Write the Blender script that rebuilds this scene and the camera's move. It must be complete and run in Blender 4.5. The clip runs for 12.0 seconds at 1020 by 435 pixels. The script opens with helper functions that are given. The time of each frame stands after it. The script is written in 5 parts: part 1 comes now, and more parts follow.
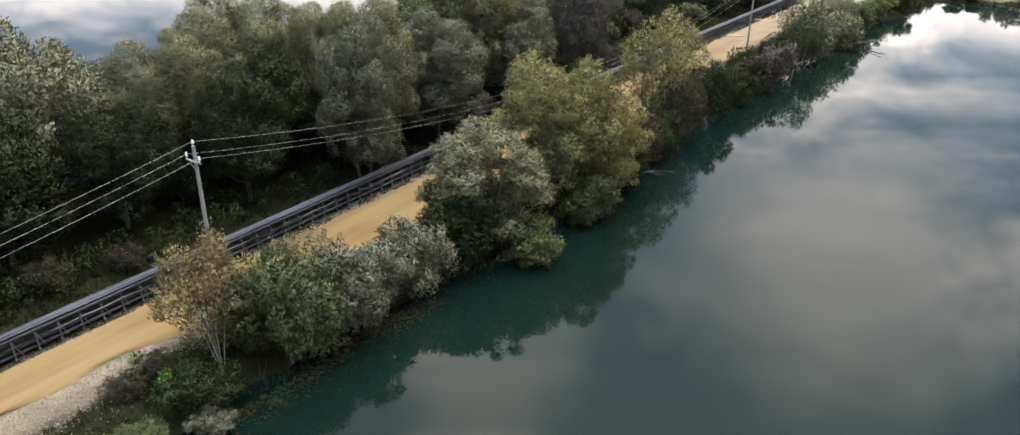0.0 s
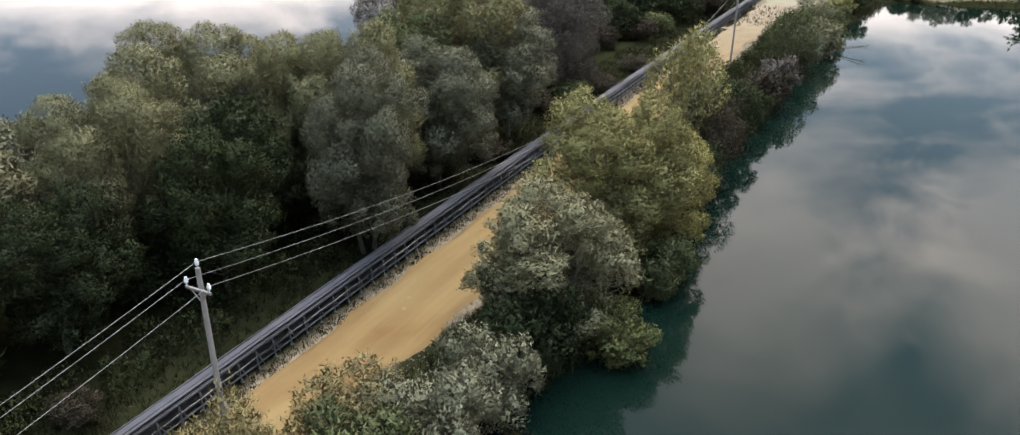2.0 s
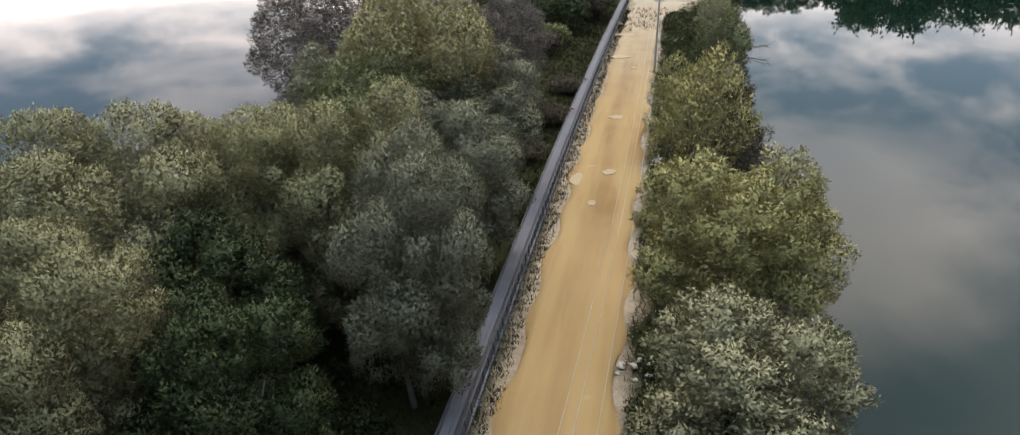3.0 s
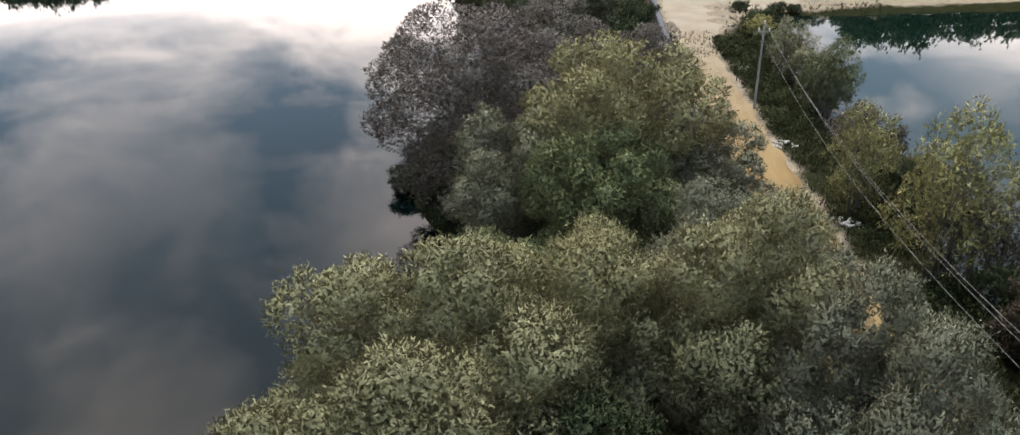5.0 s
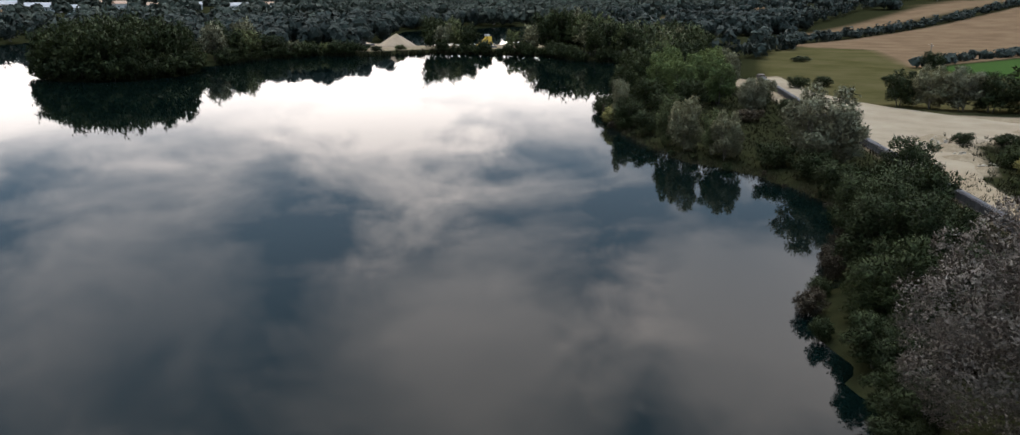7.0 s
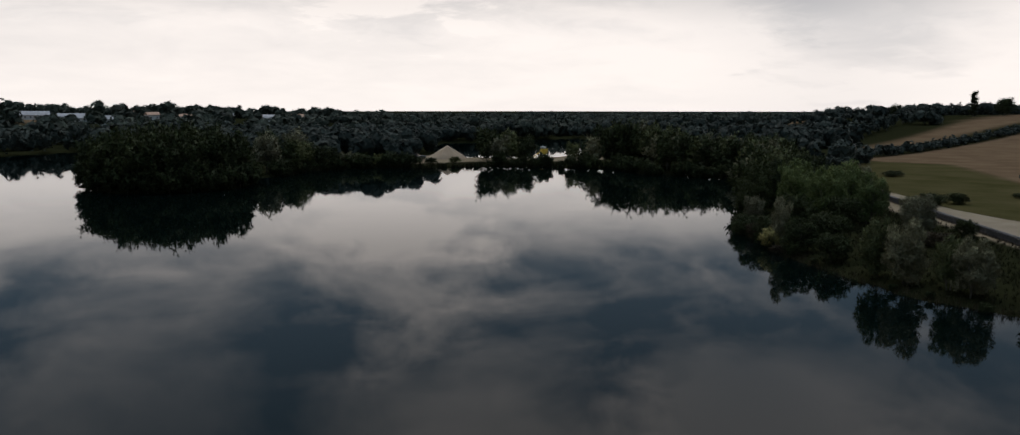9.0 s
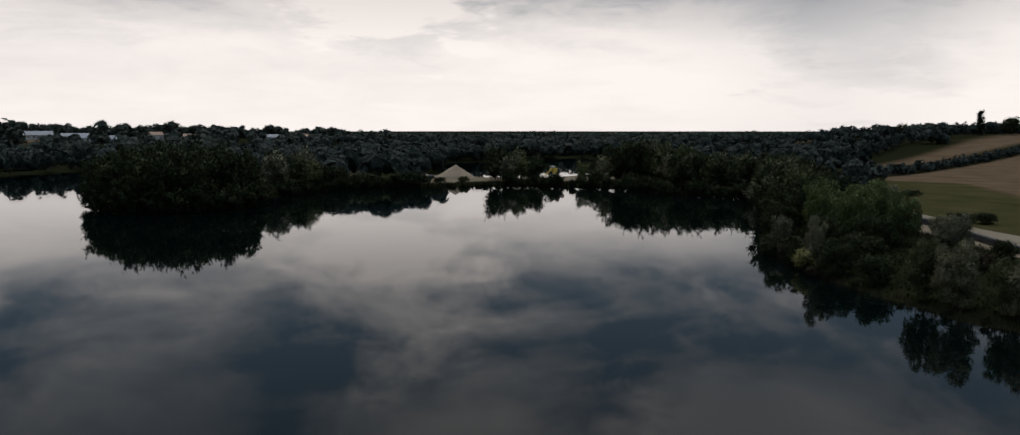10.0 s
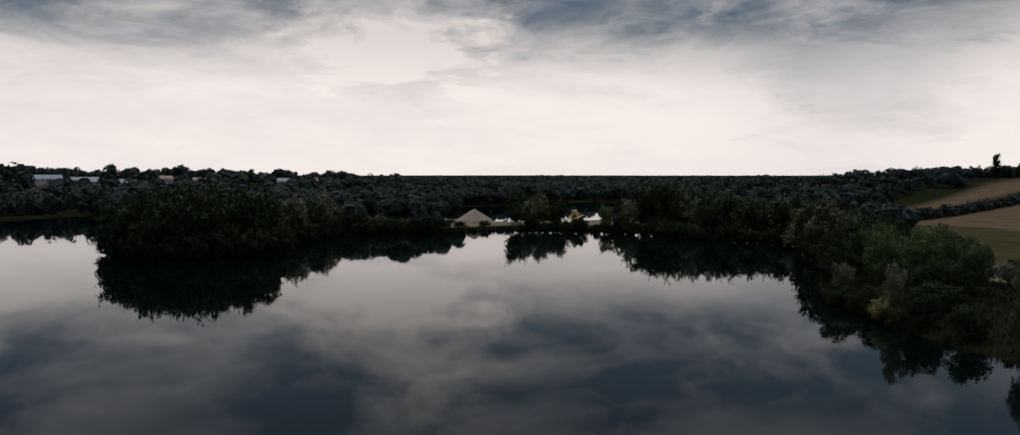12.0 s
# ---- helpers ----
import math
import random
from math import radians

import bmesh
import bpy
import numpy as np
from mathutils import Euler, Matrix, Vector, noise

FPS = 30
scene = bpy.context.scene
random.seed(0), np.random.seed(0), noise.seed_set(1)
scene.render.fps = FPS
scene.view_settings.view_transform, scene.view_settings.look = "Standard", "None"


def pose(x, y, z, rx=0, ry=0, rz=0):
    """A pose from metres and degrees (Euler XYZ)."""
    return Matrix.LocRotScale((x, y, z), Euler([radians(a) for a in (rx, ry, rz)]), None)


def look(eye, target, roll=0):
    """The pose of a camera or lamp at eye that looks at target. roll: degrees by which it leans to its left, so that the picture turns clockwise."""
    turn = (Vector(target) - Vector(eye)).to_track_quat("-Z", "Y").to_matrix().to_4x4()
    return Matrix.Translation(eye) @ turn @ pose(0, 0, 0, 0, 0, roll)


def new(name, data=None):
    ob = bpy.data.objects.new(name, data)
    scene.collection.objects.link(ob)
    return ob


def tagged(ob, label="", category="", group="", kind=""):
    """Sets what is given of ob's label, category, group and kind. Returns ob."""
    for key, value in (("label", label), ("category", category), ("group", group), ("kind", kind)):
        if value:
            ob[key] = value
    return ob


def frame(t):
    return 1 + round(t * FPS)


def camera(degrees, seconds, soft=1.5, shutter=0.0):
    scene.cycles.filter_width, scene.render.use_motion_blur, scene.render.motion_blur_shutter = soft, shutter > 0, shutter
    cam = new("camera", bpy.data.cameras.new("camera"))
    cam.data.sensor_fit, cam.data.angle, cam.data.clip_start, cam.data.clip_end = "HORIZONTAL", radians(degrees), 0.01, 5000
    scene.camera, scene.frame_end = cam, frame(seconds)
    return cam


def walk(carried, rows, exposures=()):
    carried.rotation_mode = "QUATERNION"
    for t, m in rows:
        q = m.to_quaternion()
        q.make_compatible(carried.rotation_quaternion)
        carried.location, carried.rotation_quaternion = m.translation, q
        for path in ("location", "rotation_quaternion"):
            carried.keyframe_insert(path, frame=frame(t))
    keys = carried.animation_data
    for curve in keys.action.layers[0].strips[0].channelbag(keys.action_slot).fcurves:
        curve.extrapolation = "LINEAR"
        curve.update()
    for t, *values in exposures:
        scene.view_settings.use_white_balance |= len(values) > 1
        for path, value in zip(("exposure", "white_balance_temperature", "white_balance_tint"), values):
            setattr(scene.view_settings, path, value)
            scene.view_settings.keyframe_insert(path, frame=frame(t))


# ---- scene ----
cam = camera(66.0, 12.0, soft=1.3)

# seconds, place, heading, pitch, roll
PATH = [
    (0, 0.00, 0.00, 29.00, 0.00, -24.92, 0.64),
    (0.5, -1.38, 2.33, 28.35, -0.43, -24.53, 0.36),
    (1, -2.97, 4.72, 28.02, -1.15, -24.43, 0.25),
    (1.5, -4.61, 6.95, 27.87, -2.41, -24.46, 0.28),
    (2, -10.44, 15.17, 27.86, -7.88, -24.50, 0.54),
    (2.5, -16.74, 24.45, 27.60, -15.72, -24.31, 0.29),
    (3, -22.83, 35.33, 27.34, -23.33, -24.34, -0.25),
    (3.5, -28.16, 45.75, 27.20, -27.14, -24.11, -0.32),
    (3.7, -28.98, 47.15, 27.20, -27.38, -24.14, 0.42),
    (5.3, -36.27, 58.62, 28.39, -29.11, -23.63, -0.01),
    (5.5, -36.44, 61.12, 28.12, -29.29, -23.56, 0.13),
    (6, -40.81, 70.86, 27.96, -28.47, -20.98, -0.26),
    (6.5, -46.24, 82.62, 28.23, -28.36, -18.71, -0.44),
    (7, -52.04, 96.18, 28.01, -28.45, -15.83, -0.17),
    (7.5, -56.19, 109.51, 27.55, -28.38, -13.00, -0.14),
    (7.7, -57.81, 114.62, 27.41, -28.25, -11.73, -0.10),
    (9.5, -63.73, 134.28, 25.93, -28.16, -7.15, 0.11),
    (10, -64.63, 137.78, 25.77, -28.11, -6.34, 0.07),
    (10.5, -65.27, 140.91, 25.63, -28.06, -5.60, 0.09),
    (11, -66.35, 144.14, 25.47, -28.03, -4.79, 0.11),
    (11.5, -67.35, 147.08, 25.48, -27.98, -4.02, 0.10),
    (12, -68.23, 150.30, 25.40, -27.94, -3.14, 0.06),
]


def rig(x, y, z, yaw, pitch, roll):
    a, b = radians(yaw), radians(pitch)
    ahead = Vector((-math.sin(a) * math.cos(b), math.cos(a) * math.cos(b), math.sin(b)))
    eye = Vector((x, y, z))
    return look(eye, eye + ahead * 40, roll)


# seconds, stops, white balance
EXPOSURES = [(0, 0.3, 6850, 14), (2.0, 0.15, 6850, 14), (3.7, 0.08, 6900, 15), (5.5, 0.0, 6800, 14), (6.5, -0.15, 6650, 12), (7.0, -0.55, 6550, 11), (7.5, -1.25, 6500, 10), (9.5, -2.05, 6500, 10),
             (12.0, -2.18, 6520, 11)]
walk(cam, [(r[0], rig(*r[1:])) for r in PATH], EXPOSURES)

# ---------------------------------------------------------------- sky and sun
SUN_YAW, SUN_ELEV = 28.0, 56.0   # degrees clockwise from +y


def node(tree, kind, **values):
    n = tree.nodes.new(kind)
    for key, value in values.items():
        if key in n.inputs:
            n.inputs[key].default_value = value
    return n


def maths(tree, op, a, b=None, clamp=False):
    n = tree.nodes.new("ShaderNodeMath")
    n.operation, n.use_clamp = op, clamp
    for i, v in enumerate((a, b)):
        if v is None:
            continue
        if hasattr(v, "is_linked"):
            tree.links.new(v, n.inputs[i])
        else:
            n.inputs[i].default_value = v
    return n.outputs[0]


def mixed(tree, fac, a, b, mode="MIX"):
    n = tree.nodes.new("ShaderNodeMix")
    n.data_type, n.blend_type, n.clamp_factor = "RGBA", mode, True
    for sock, v in ((n.inputs[0], fac), (n.inputs[6], a), (n.inputs[7], b)):
        if hasattr(v, "is_linked"):
            tree.links.new(v, sock)
        elif isinstance(v, (int, float)):
            sock.default_value = v
        else:
            sock.default_value = (*v, 1) if len(v) == 3 else v
    return n.outputs[2]


def ramp(tree, fac, stops):
    n = tree.nodes.new("ShaderNodeValToRGB")
    tree.links.new(fac, n.inputs[0])
    els = n.color_ramp.elements
    while len(els) < len(stops):
        els.new(0.5)
    for e, (p, c) in zip(els, stops):
        e.position = p
        e.color = (c, c, c, 1) if isinstance(c, (int, float)) else (*c, 1)
    return n.outputs[0]


def make_world():
    world = bpy.data.worlds.new("overcast_sky")
    scene.world = world
    world.use_nodes = True
    t = world.node_tree
    t.nodes.clear()
    sky = t.nodes.new("ShaderNodeTexSky")
    sky.sky_type, sky.sun_disc = "NISHITA", False
    sky.sun_elevation, sky.sun_rotation = radians(SUN_ELEV), radians(SUN_YAW)
    sky.air_density, sky.dust_density = 1.2, 2.0
    co = t.nodes.new("ShaderNodeTexCoord")
    sep = t.nodes.new("ShaderNodeSeparateXYZ")
    t.links.new(co.outputs["Generated"], sep.inputs[0])
    up = maths(t, "MAXIMUM", sep.outputs[2], 0.0)
    den = maths(t, "ADD", up, 0.16)
    flat = t.nodes.new("ShaderNodeCombineXYZ")
    t.links.new(maths(t, "DIVIDE", sep.outputs[0], den), flat.inputs[0])
    t.links.new(maths(t, "DIVIDE", sep.outputs[1], den), flat.inputs[1])
    flat.inputs[2].default_value = CLOUD_SEED
    def cloud_noise(scale, detail, rough, twist):
        n = node(t, "ShaderNodeTexNoise", Scale=scale, Detail=detail, Roughness=rough, Distortion=twist)
        t.links.new(flat.outputs[0], n.inputs["Vector"])
        return maths(t, "SUBTRACT", n.outputs[0], 0.5)

    broad, billow, wisp = cloud_noise(0.5, 3.0, 0.5, 0.3), cloud_noise(1.5, 8.0, 0.58, 0.5), cloud_noise(4.5, 7.0, 0.62, 0.8)

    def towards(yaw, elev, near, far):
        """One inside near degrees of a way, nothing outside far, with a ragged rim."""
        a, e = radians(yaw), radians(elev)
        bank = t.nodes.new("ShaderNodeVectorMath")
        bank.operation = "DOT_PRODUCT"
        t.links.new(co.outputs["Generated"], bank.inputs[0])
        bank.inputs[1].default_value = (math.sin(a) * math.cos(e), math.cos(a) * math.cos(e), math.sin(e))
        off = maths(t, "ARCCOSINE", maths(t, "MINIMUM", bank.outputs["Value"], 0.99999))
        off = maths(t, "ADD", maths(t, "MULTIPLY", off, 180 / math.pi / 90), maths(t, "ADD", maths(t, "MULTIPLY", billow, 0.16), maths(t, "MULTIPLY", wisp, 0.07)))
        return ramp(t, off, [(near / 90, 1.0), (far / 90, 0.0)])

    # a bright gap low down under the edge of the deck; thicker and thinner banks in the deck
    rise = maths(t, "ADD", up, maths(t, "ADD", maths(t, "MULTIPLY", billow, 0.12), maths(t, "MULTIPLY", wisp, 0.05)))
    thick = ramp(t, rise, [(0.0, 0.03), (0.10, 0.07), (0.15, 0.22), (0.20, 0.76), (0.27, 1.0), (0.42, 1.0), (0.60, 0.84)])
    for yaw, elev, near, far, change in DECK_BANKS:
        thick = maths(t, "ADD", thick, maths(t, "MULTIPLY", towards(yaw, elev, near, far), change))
    rough = maths(t, "ADD", maths(t, "MULTIPLY", broad, 0.7), maths(t, "ADD", maths(t, "MULTIPLY", billow, 0.62), maths(t, "MULTIPLY", wisp, 0.24)))
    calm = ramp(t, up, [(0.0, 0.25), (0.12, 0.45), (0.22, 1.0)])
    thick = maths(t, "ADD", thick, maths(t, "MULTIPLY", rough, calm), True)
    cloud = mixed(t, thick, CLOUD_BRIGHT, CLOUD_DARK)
    # an overcast sky is brightest overhead; unseen part raised further to top-light the crowns
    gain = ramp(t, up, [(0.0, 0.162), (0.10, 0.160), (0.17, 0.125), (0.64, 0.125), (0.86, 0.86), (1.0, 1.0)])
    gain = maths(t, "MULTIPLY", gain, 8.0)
    scaled = t.nodes.new("ShaderNodeVectorMath")
    scaled.operation = "SCALE"
    t.links.new(cloud, scaled.inputs[0])
    t.links.new(gain, scaled.inputs["Scale"])
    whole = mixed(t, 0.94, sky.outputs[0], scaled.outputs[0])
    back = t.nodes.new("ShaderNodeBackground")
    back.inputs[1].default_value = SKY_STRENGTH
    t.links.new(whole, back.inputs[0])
    out = t.nodes.new("ShaderNodeOutputWorld")
    t.links.new(back.outputs[0], out.inputs[0])


CLOUD_SEED = 3.1
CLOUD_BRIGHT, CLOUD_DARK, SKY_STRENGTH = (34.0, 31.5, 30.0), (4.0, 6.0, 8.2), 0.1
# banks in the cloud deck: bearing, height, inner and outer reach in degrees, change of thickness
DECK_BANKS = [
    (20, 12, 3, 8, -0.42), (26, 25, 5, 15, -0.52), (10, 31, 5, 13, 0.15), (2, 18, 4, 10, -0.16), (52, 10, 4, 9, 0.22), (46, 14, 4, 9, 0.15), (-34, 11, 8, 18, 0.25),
    # bearing 195: unseen bank behind the camera, added to darken sides facing it
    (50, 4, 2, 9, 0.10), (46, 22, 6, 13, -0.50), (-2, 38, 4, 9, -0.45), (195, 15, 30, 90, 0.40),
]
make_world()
sun = new("sun", bpy.data.lights.new("sun", "SUN"))
sun.data.energy, sun.data.angle, sun.data.color = 1.9, radians(25), (1.0, 0.90, 0.77)
sun.matrix_world = look((0, 0, 200), Vector((0, 0, 200)) - Vector((math.sin(radians(SUN_YAW)) * math.cos(radians(SUN_ELEV)),
                        math.cos(radians(SUN_YAW)) * math.cos(radians(SUN_ELEV)), math.sin(radians(SUN_ELEV)))))

# ---------------------------------------------------------------- materials


def material(name):
    m = bpy.data.materials.new(name)
    m.use_nodes = True
    t = m.node_tree
    b = t.nodes["Principled BSDF"]
    return m, t, b


def grain(t, scale, detail=4.0, rough=0.55, coords="Object", stretch=None):
    co = t.nodes.new("ShaderNodeTexCoord")
    src = co.outputs[coords]
    if stretch:
        mp = t.nodes.new("ShaderNodeMapping")
        mp.inputs["Scale"].default_value = stretch
        t.links.new(src, mp.inputs[0])
        src = mp.outputs[0]
    n = node(t, "ShaderNodeTexNoise", Scale=scale, Detail=detail, Roughness=rough)
    t.links.new(src, n.inputs["Vector"])
    return n.outputs[0]


def bump(t, b, height, strength, distance):
    n = node(t, "ShaderNodeBump", Strength=strength, Distance=distance)
    t.links.new(height, n.inputs["Height"])
    t.links.new(n.outputs[0], b.inputs["Normal"])


def plain(name, dark, light, rough=0.8, metal=0.0, scale=3.0, fine=40.0, depth=0.01):
    """A weathered surface between two colours, mottled at two scales."""
    m, t, b = material(name)
    c1 = ramp(t, grain(t, scale), [(0.3, 0.0), (0.7, 1.0)])
    c2 = grain(t, fine, 3.0)
    f = maths(t, "ADD", maths(t, "MULTIPLY", c1, 0.65), maths(t, "MULTIPLY", c2, 0.35), True)
    t.links.new(mixed(t, f, dark, light), b.inputs["Base Color"])
    b.inputs["Roughness"].default_value, b.inputs["Metallic"].default_value = rough, metal
    if depth:
        bump(t, b, c2, 0.6, depth)
    return m


def leaf_material(name, mean, tip, contrast=0.55, through_light=0.16):
    """Leaves: varied from leaf to leaf, from twig to twig with inner ones toned as shade, in drifts over the crown, and
    from tree to tree.
    """
    m, t, b = material(name)
    geo = t.nodes.new("ShaderNodeNewGeometry")
    info = t.nodes.new("ShaderNodeObjectInfo")
    kind = t.nodes.new("ShaderNodeAttribute")
    kind.attribute_name = "tone"
    isl, twig = geo.outputs["Random Per Island"], kind.outputs["Fac"]
    drift = ramp(t, grain(t, 0.4, 3.0), [(0.35, 0.0), (0.65, 1.0)])
    f = maths(t, "ADD", maths(t, "MULTIPLY", isl, 0.20), maths(t, "MULTIPLY", twig, 0.48))
    f = maths(t, "ADD", f, maths(t, "MULTIPLY", drift, 0.32), True)
    dark, light = [c * (1 - contrast) for c in mean], [c * (1 + contrast) for c in mean]
    col = mixed(t, f, dark, light)
    glint = maths(t, "MULTIPLY", maths(t, "POWER", isl, 6.0), 0.5)
    col = mixed(t, glint, col, tip)
    tone = ramp(t, info.outputs["Random"], [(0.0, (0.86, 0.88, 0.90)), (0.5, (1.0, 1.0, 1.0)), (1.0, (1.14, 1.10, 0.98))])
    col = mixed(t, 1.0, col, tone, "MULTIPLY")
    t.links.new(col, b.inputs["Base Color"])
    b.inputs["Roughness"].default_value = 0.6
    b.inputs["Specular IOR Level"].default_value = 0.05
    tr = t.nodes.new("ShaderNodeBsdfTranslucent")
    t.links.new(col, tr.inputs[0])
    mx = t.nodes.new("ShaderNodeMixShader")
    mx.inputs[0].default_value = through_light
    t.links.new(b.outputs[0], mx.inputs[1])
    t.links.new(tr.outputs[0], mx.inputs[2])
    t.links.new(mx.outputs[0], t.nodes["Material Output"].inputs[0])
    return m


LEAF_SILVER = leaf_material("willow_leaf_silver", (0.122, 0.119, 0.074), (0.235, 0.222, 0.155))
LEAF_GREEN = leaf_material("willow_leaf_green", (0.071, 0.081, 0.034), (0.175, 0.180, 0.090))
LEAF_SAGE = leaf_material("willow_leaf_sage", (0.140, 0.131, 0.066), (0.275, 0.255, 0.152))
LEAF_OLIVE = leaf_material("willow_leaf_olive", (0.160, 0.147, 0.058), (0.340, 0.305, 0.145))
LEAF_BRIGHT = leaf_material("osier_leaf_bright", (0.080, 0.105, 0.036), (0.170, 0.190, 0.080))
NETTLE = leaf_material("nettle_leaf", (0.060, 0.120, 0.024), (0.11, 0.18, 0.05))
WEED = leaf_material("water_weed_leaf", (0.020, 0.017, 0.008), (0.04, 0.034, 0.017))
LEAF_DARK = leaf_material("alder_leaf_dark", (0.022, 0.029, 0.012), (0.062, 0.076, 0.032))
LEAF_PURPLE = leaf_material("sallow_leaf_greyed", (0.088, 0.074, 0.062), (0.260, 0.230, 0.196))
LEAF_STRAW = leaf_material("shrub_leaf_straw", (0.125, 0.105, 0.050), (0.270, 0.230, 0.120))
LEAF_BROWN = leaf_material("scrub_leaf_brown", (0.040, 0.031, 0.021), (0.107, 0.089, 0.053))
LEAF_FAR = leaf_material("far_wood_leaf", (0.029, 0.037, 0.031), (0.040, 0.048, 0.041), 0.5)
REED = leaf_material("dry_reed", (0.040, 0.033, 0.018), (0.1006, 0.0829, 0.0474))
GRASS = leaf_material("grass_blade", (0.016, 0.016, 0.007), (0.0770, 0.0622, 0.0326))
BRAMBLE = leaf_material("bramble_leaf", (0.022, 0.028, 0.010), (0.075, 0.080, 0.030))
BARK = plain("bark", (0.036, 0.030, 0.024), (0.102, 0.090, 0.072), 0.9, scale=2.0, fine=14.0, depth=0.02)
DEADWOOD = plain("dead_wood", (0.154, 0.133, 0.105), (0.266, 0.238, 0.196), 0.9, scale=2.0, fine=18.0)
POLE_WOOD = plain("grey_pole_wood", (0.119, 0.105, 0.095), (0.231, 0.210, 0.189), 0.85, scale=1.2, fine=16.0)
STEEL = plain("weathered_steel", (0.032, 0.032, 0.036), (0.075, 0.075, 0.080), 0.75, 0.2, scale=2.5, fine=22.0)
RUST = plain("rusted_steel", (0.054, 0.036, 0.027), (0.132, 0.102, 0.084), 0.8, 0.3, scale=2.0, fine=20.0)
HOOD = plain("dusty_grey_sheet", (0.015, 0.015, 0.019), (0.038, 0.037, 0.043), 0.75, 0.0, scale=0.8, fine=9.0)
# belt rubber; its black also paints the shade inside the conveyor
RUBBER_AND_SHADE = plain("black_belt_rubber", (0.012, 0.012, 0.013), (0.035, 0.034, 0.033), 0.75, scale=1.0, fine=10.0)
PORCELAIN = plain("white_porcelain", (0.38, 0.38, 0.36), (0.55, 0.55, 0.52), 0.25, scale=8.0, fine=60.0, depth=0)
CABLE = plain("aluminium_cable", (0.098, 0.095, 0.087), (0.182, 0.175, 0.161), 0.45, 0.5, scale=5.0, fine=60.0, depth=0)
ROCK = plain("pale_limestone", (0.170, 0.145, 0.110), (0.300, 0.265, 0.215), 0.95, scale=0.9, fine=7.0, depth=0.05)
PEBBLE = plain("sandy_pebbles", (0.100, 0.080, 0.054), (0.210, 0.175, 0.128), 0.95, scale=0.9, fine=7.0, depth=0.03)
SANDHEAP = plain("heaped_sand", (0.19, 0.135, 0.088), (0.27, 0.20, 0.135), 0.97, scale=0.25, fine=3.0, depth=0.1)
YELLOW = plain("yellow_machine_paint", (0.45, 0.27, 0.02), (0.70, 0.45, 0.04), 0.5, scale=1.0, fine=10.0)
WHITEWALL = plain("white_render", (0.34, 0.33, 0.31), (0.48, 0.47, 0.45), 0.8, scale=0.5, fine=5.0)
SLATE = plain("grey_roof", (0.14, 0.14, 0.15), (0.26, 0.26, 0.27), 0.7, scale=0.5, fine=4.0)
TILE = plain("brown_roof", (0.20, 0.12, 0.08), (0.34, 0.21, 0.14), 0.8, scale=0.5, fine=4.0)
GLASS_DARK = plain("dark_window_glass", (0.02, 0.022, 0.025), (0.04, 0.042, 0.045), 0.12, scale=1.0, fine=4.0, depth=0)


def water_material(name, deep, pale):
    m, t, b = material(name)
    big = ramp(t, grain(t, 0.02, 3.0), [(0.3, 0.0), (0.7, 1.0)])
    t.links.new(mixed(t, big, deep, pale), b.inputs["Base Color"])
    b.inputs["Roughness"].default_value = 0.025
    b.inputs["IOR"].default_value = 1.333
    small = grain(t, 0.9, 3.0, 0.6)
    wide = grain(t, 0.12, 2.0, 0.5)
    h = maths(t, "ADD", maths(t, "MULTIPLY", small, 0.35), wide)
    bump(t, b, h, 0.07, 0.06)
    return m


WATER_EAST = water_material("teal_lake_water", (0.0018, 0.0066, 0.0046), (0.0024, 0.0080, 0.0058))
WATER_WEST = water_material("blue_lake_water", (0.0004, 0.0022, 0.0021), (0.0006, 0.0027, 0.0026))


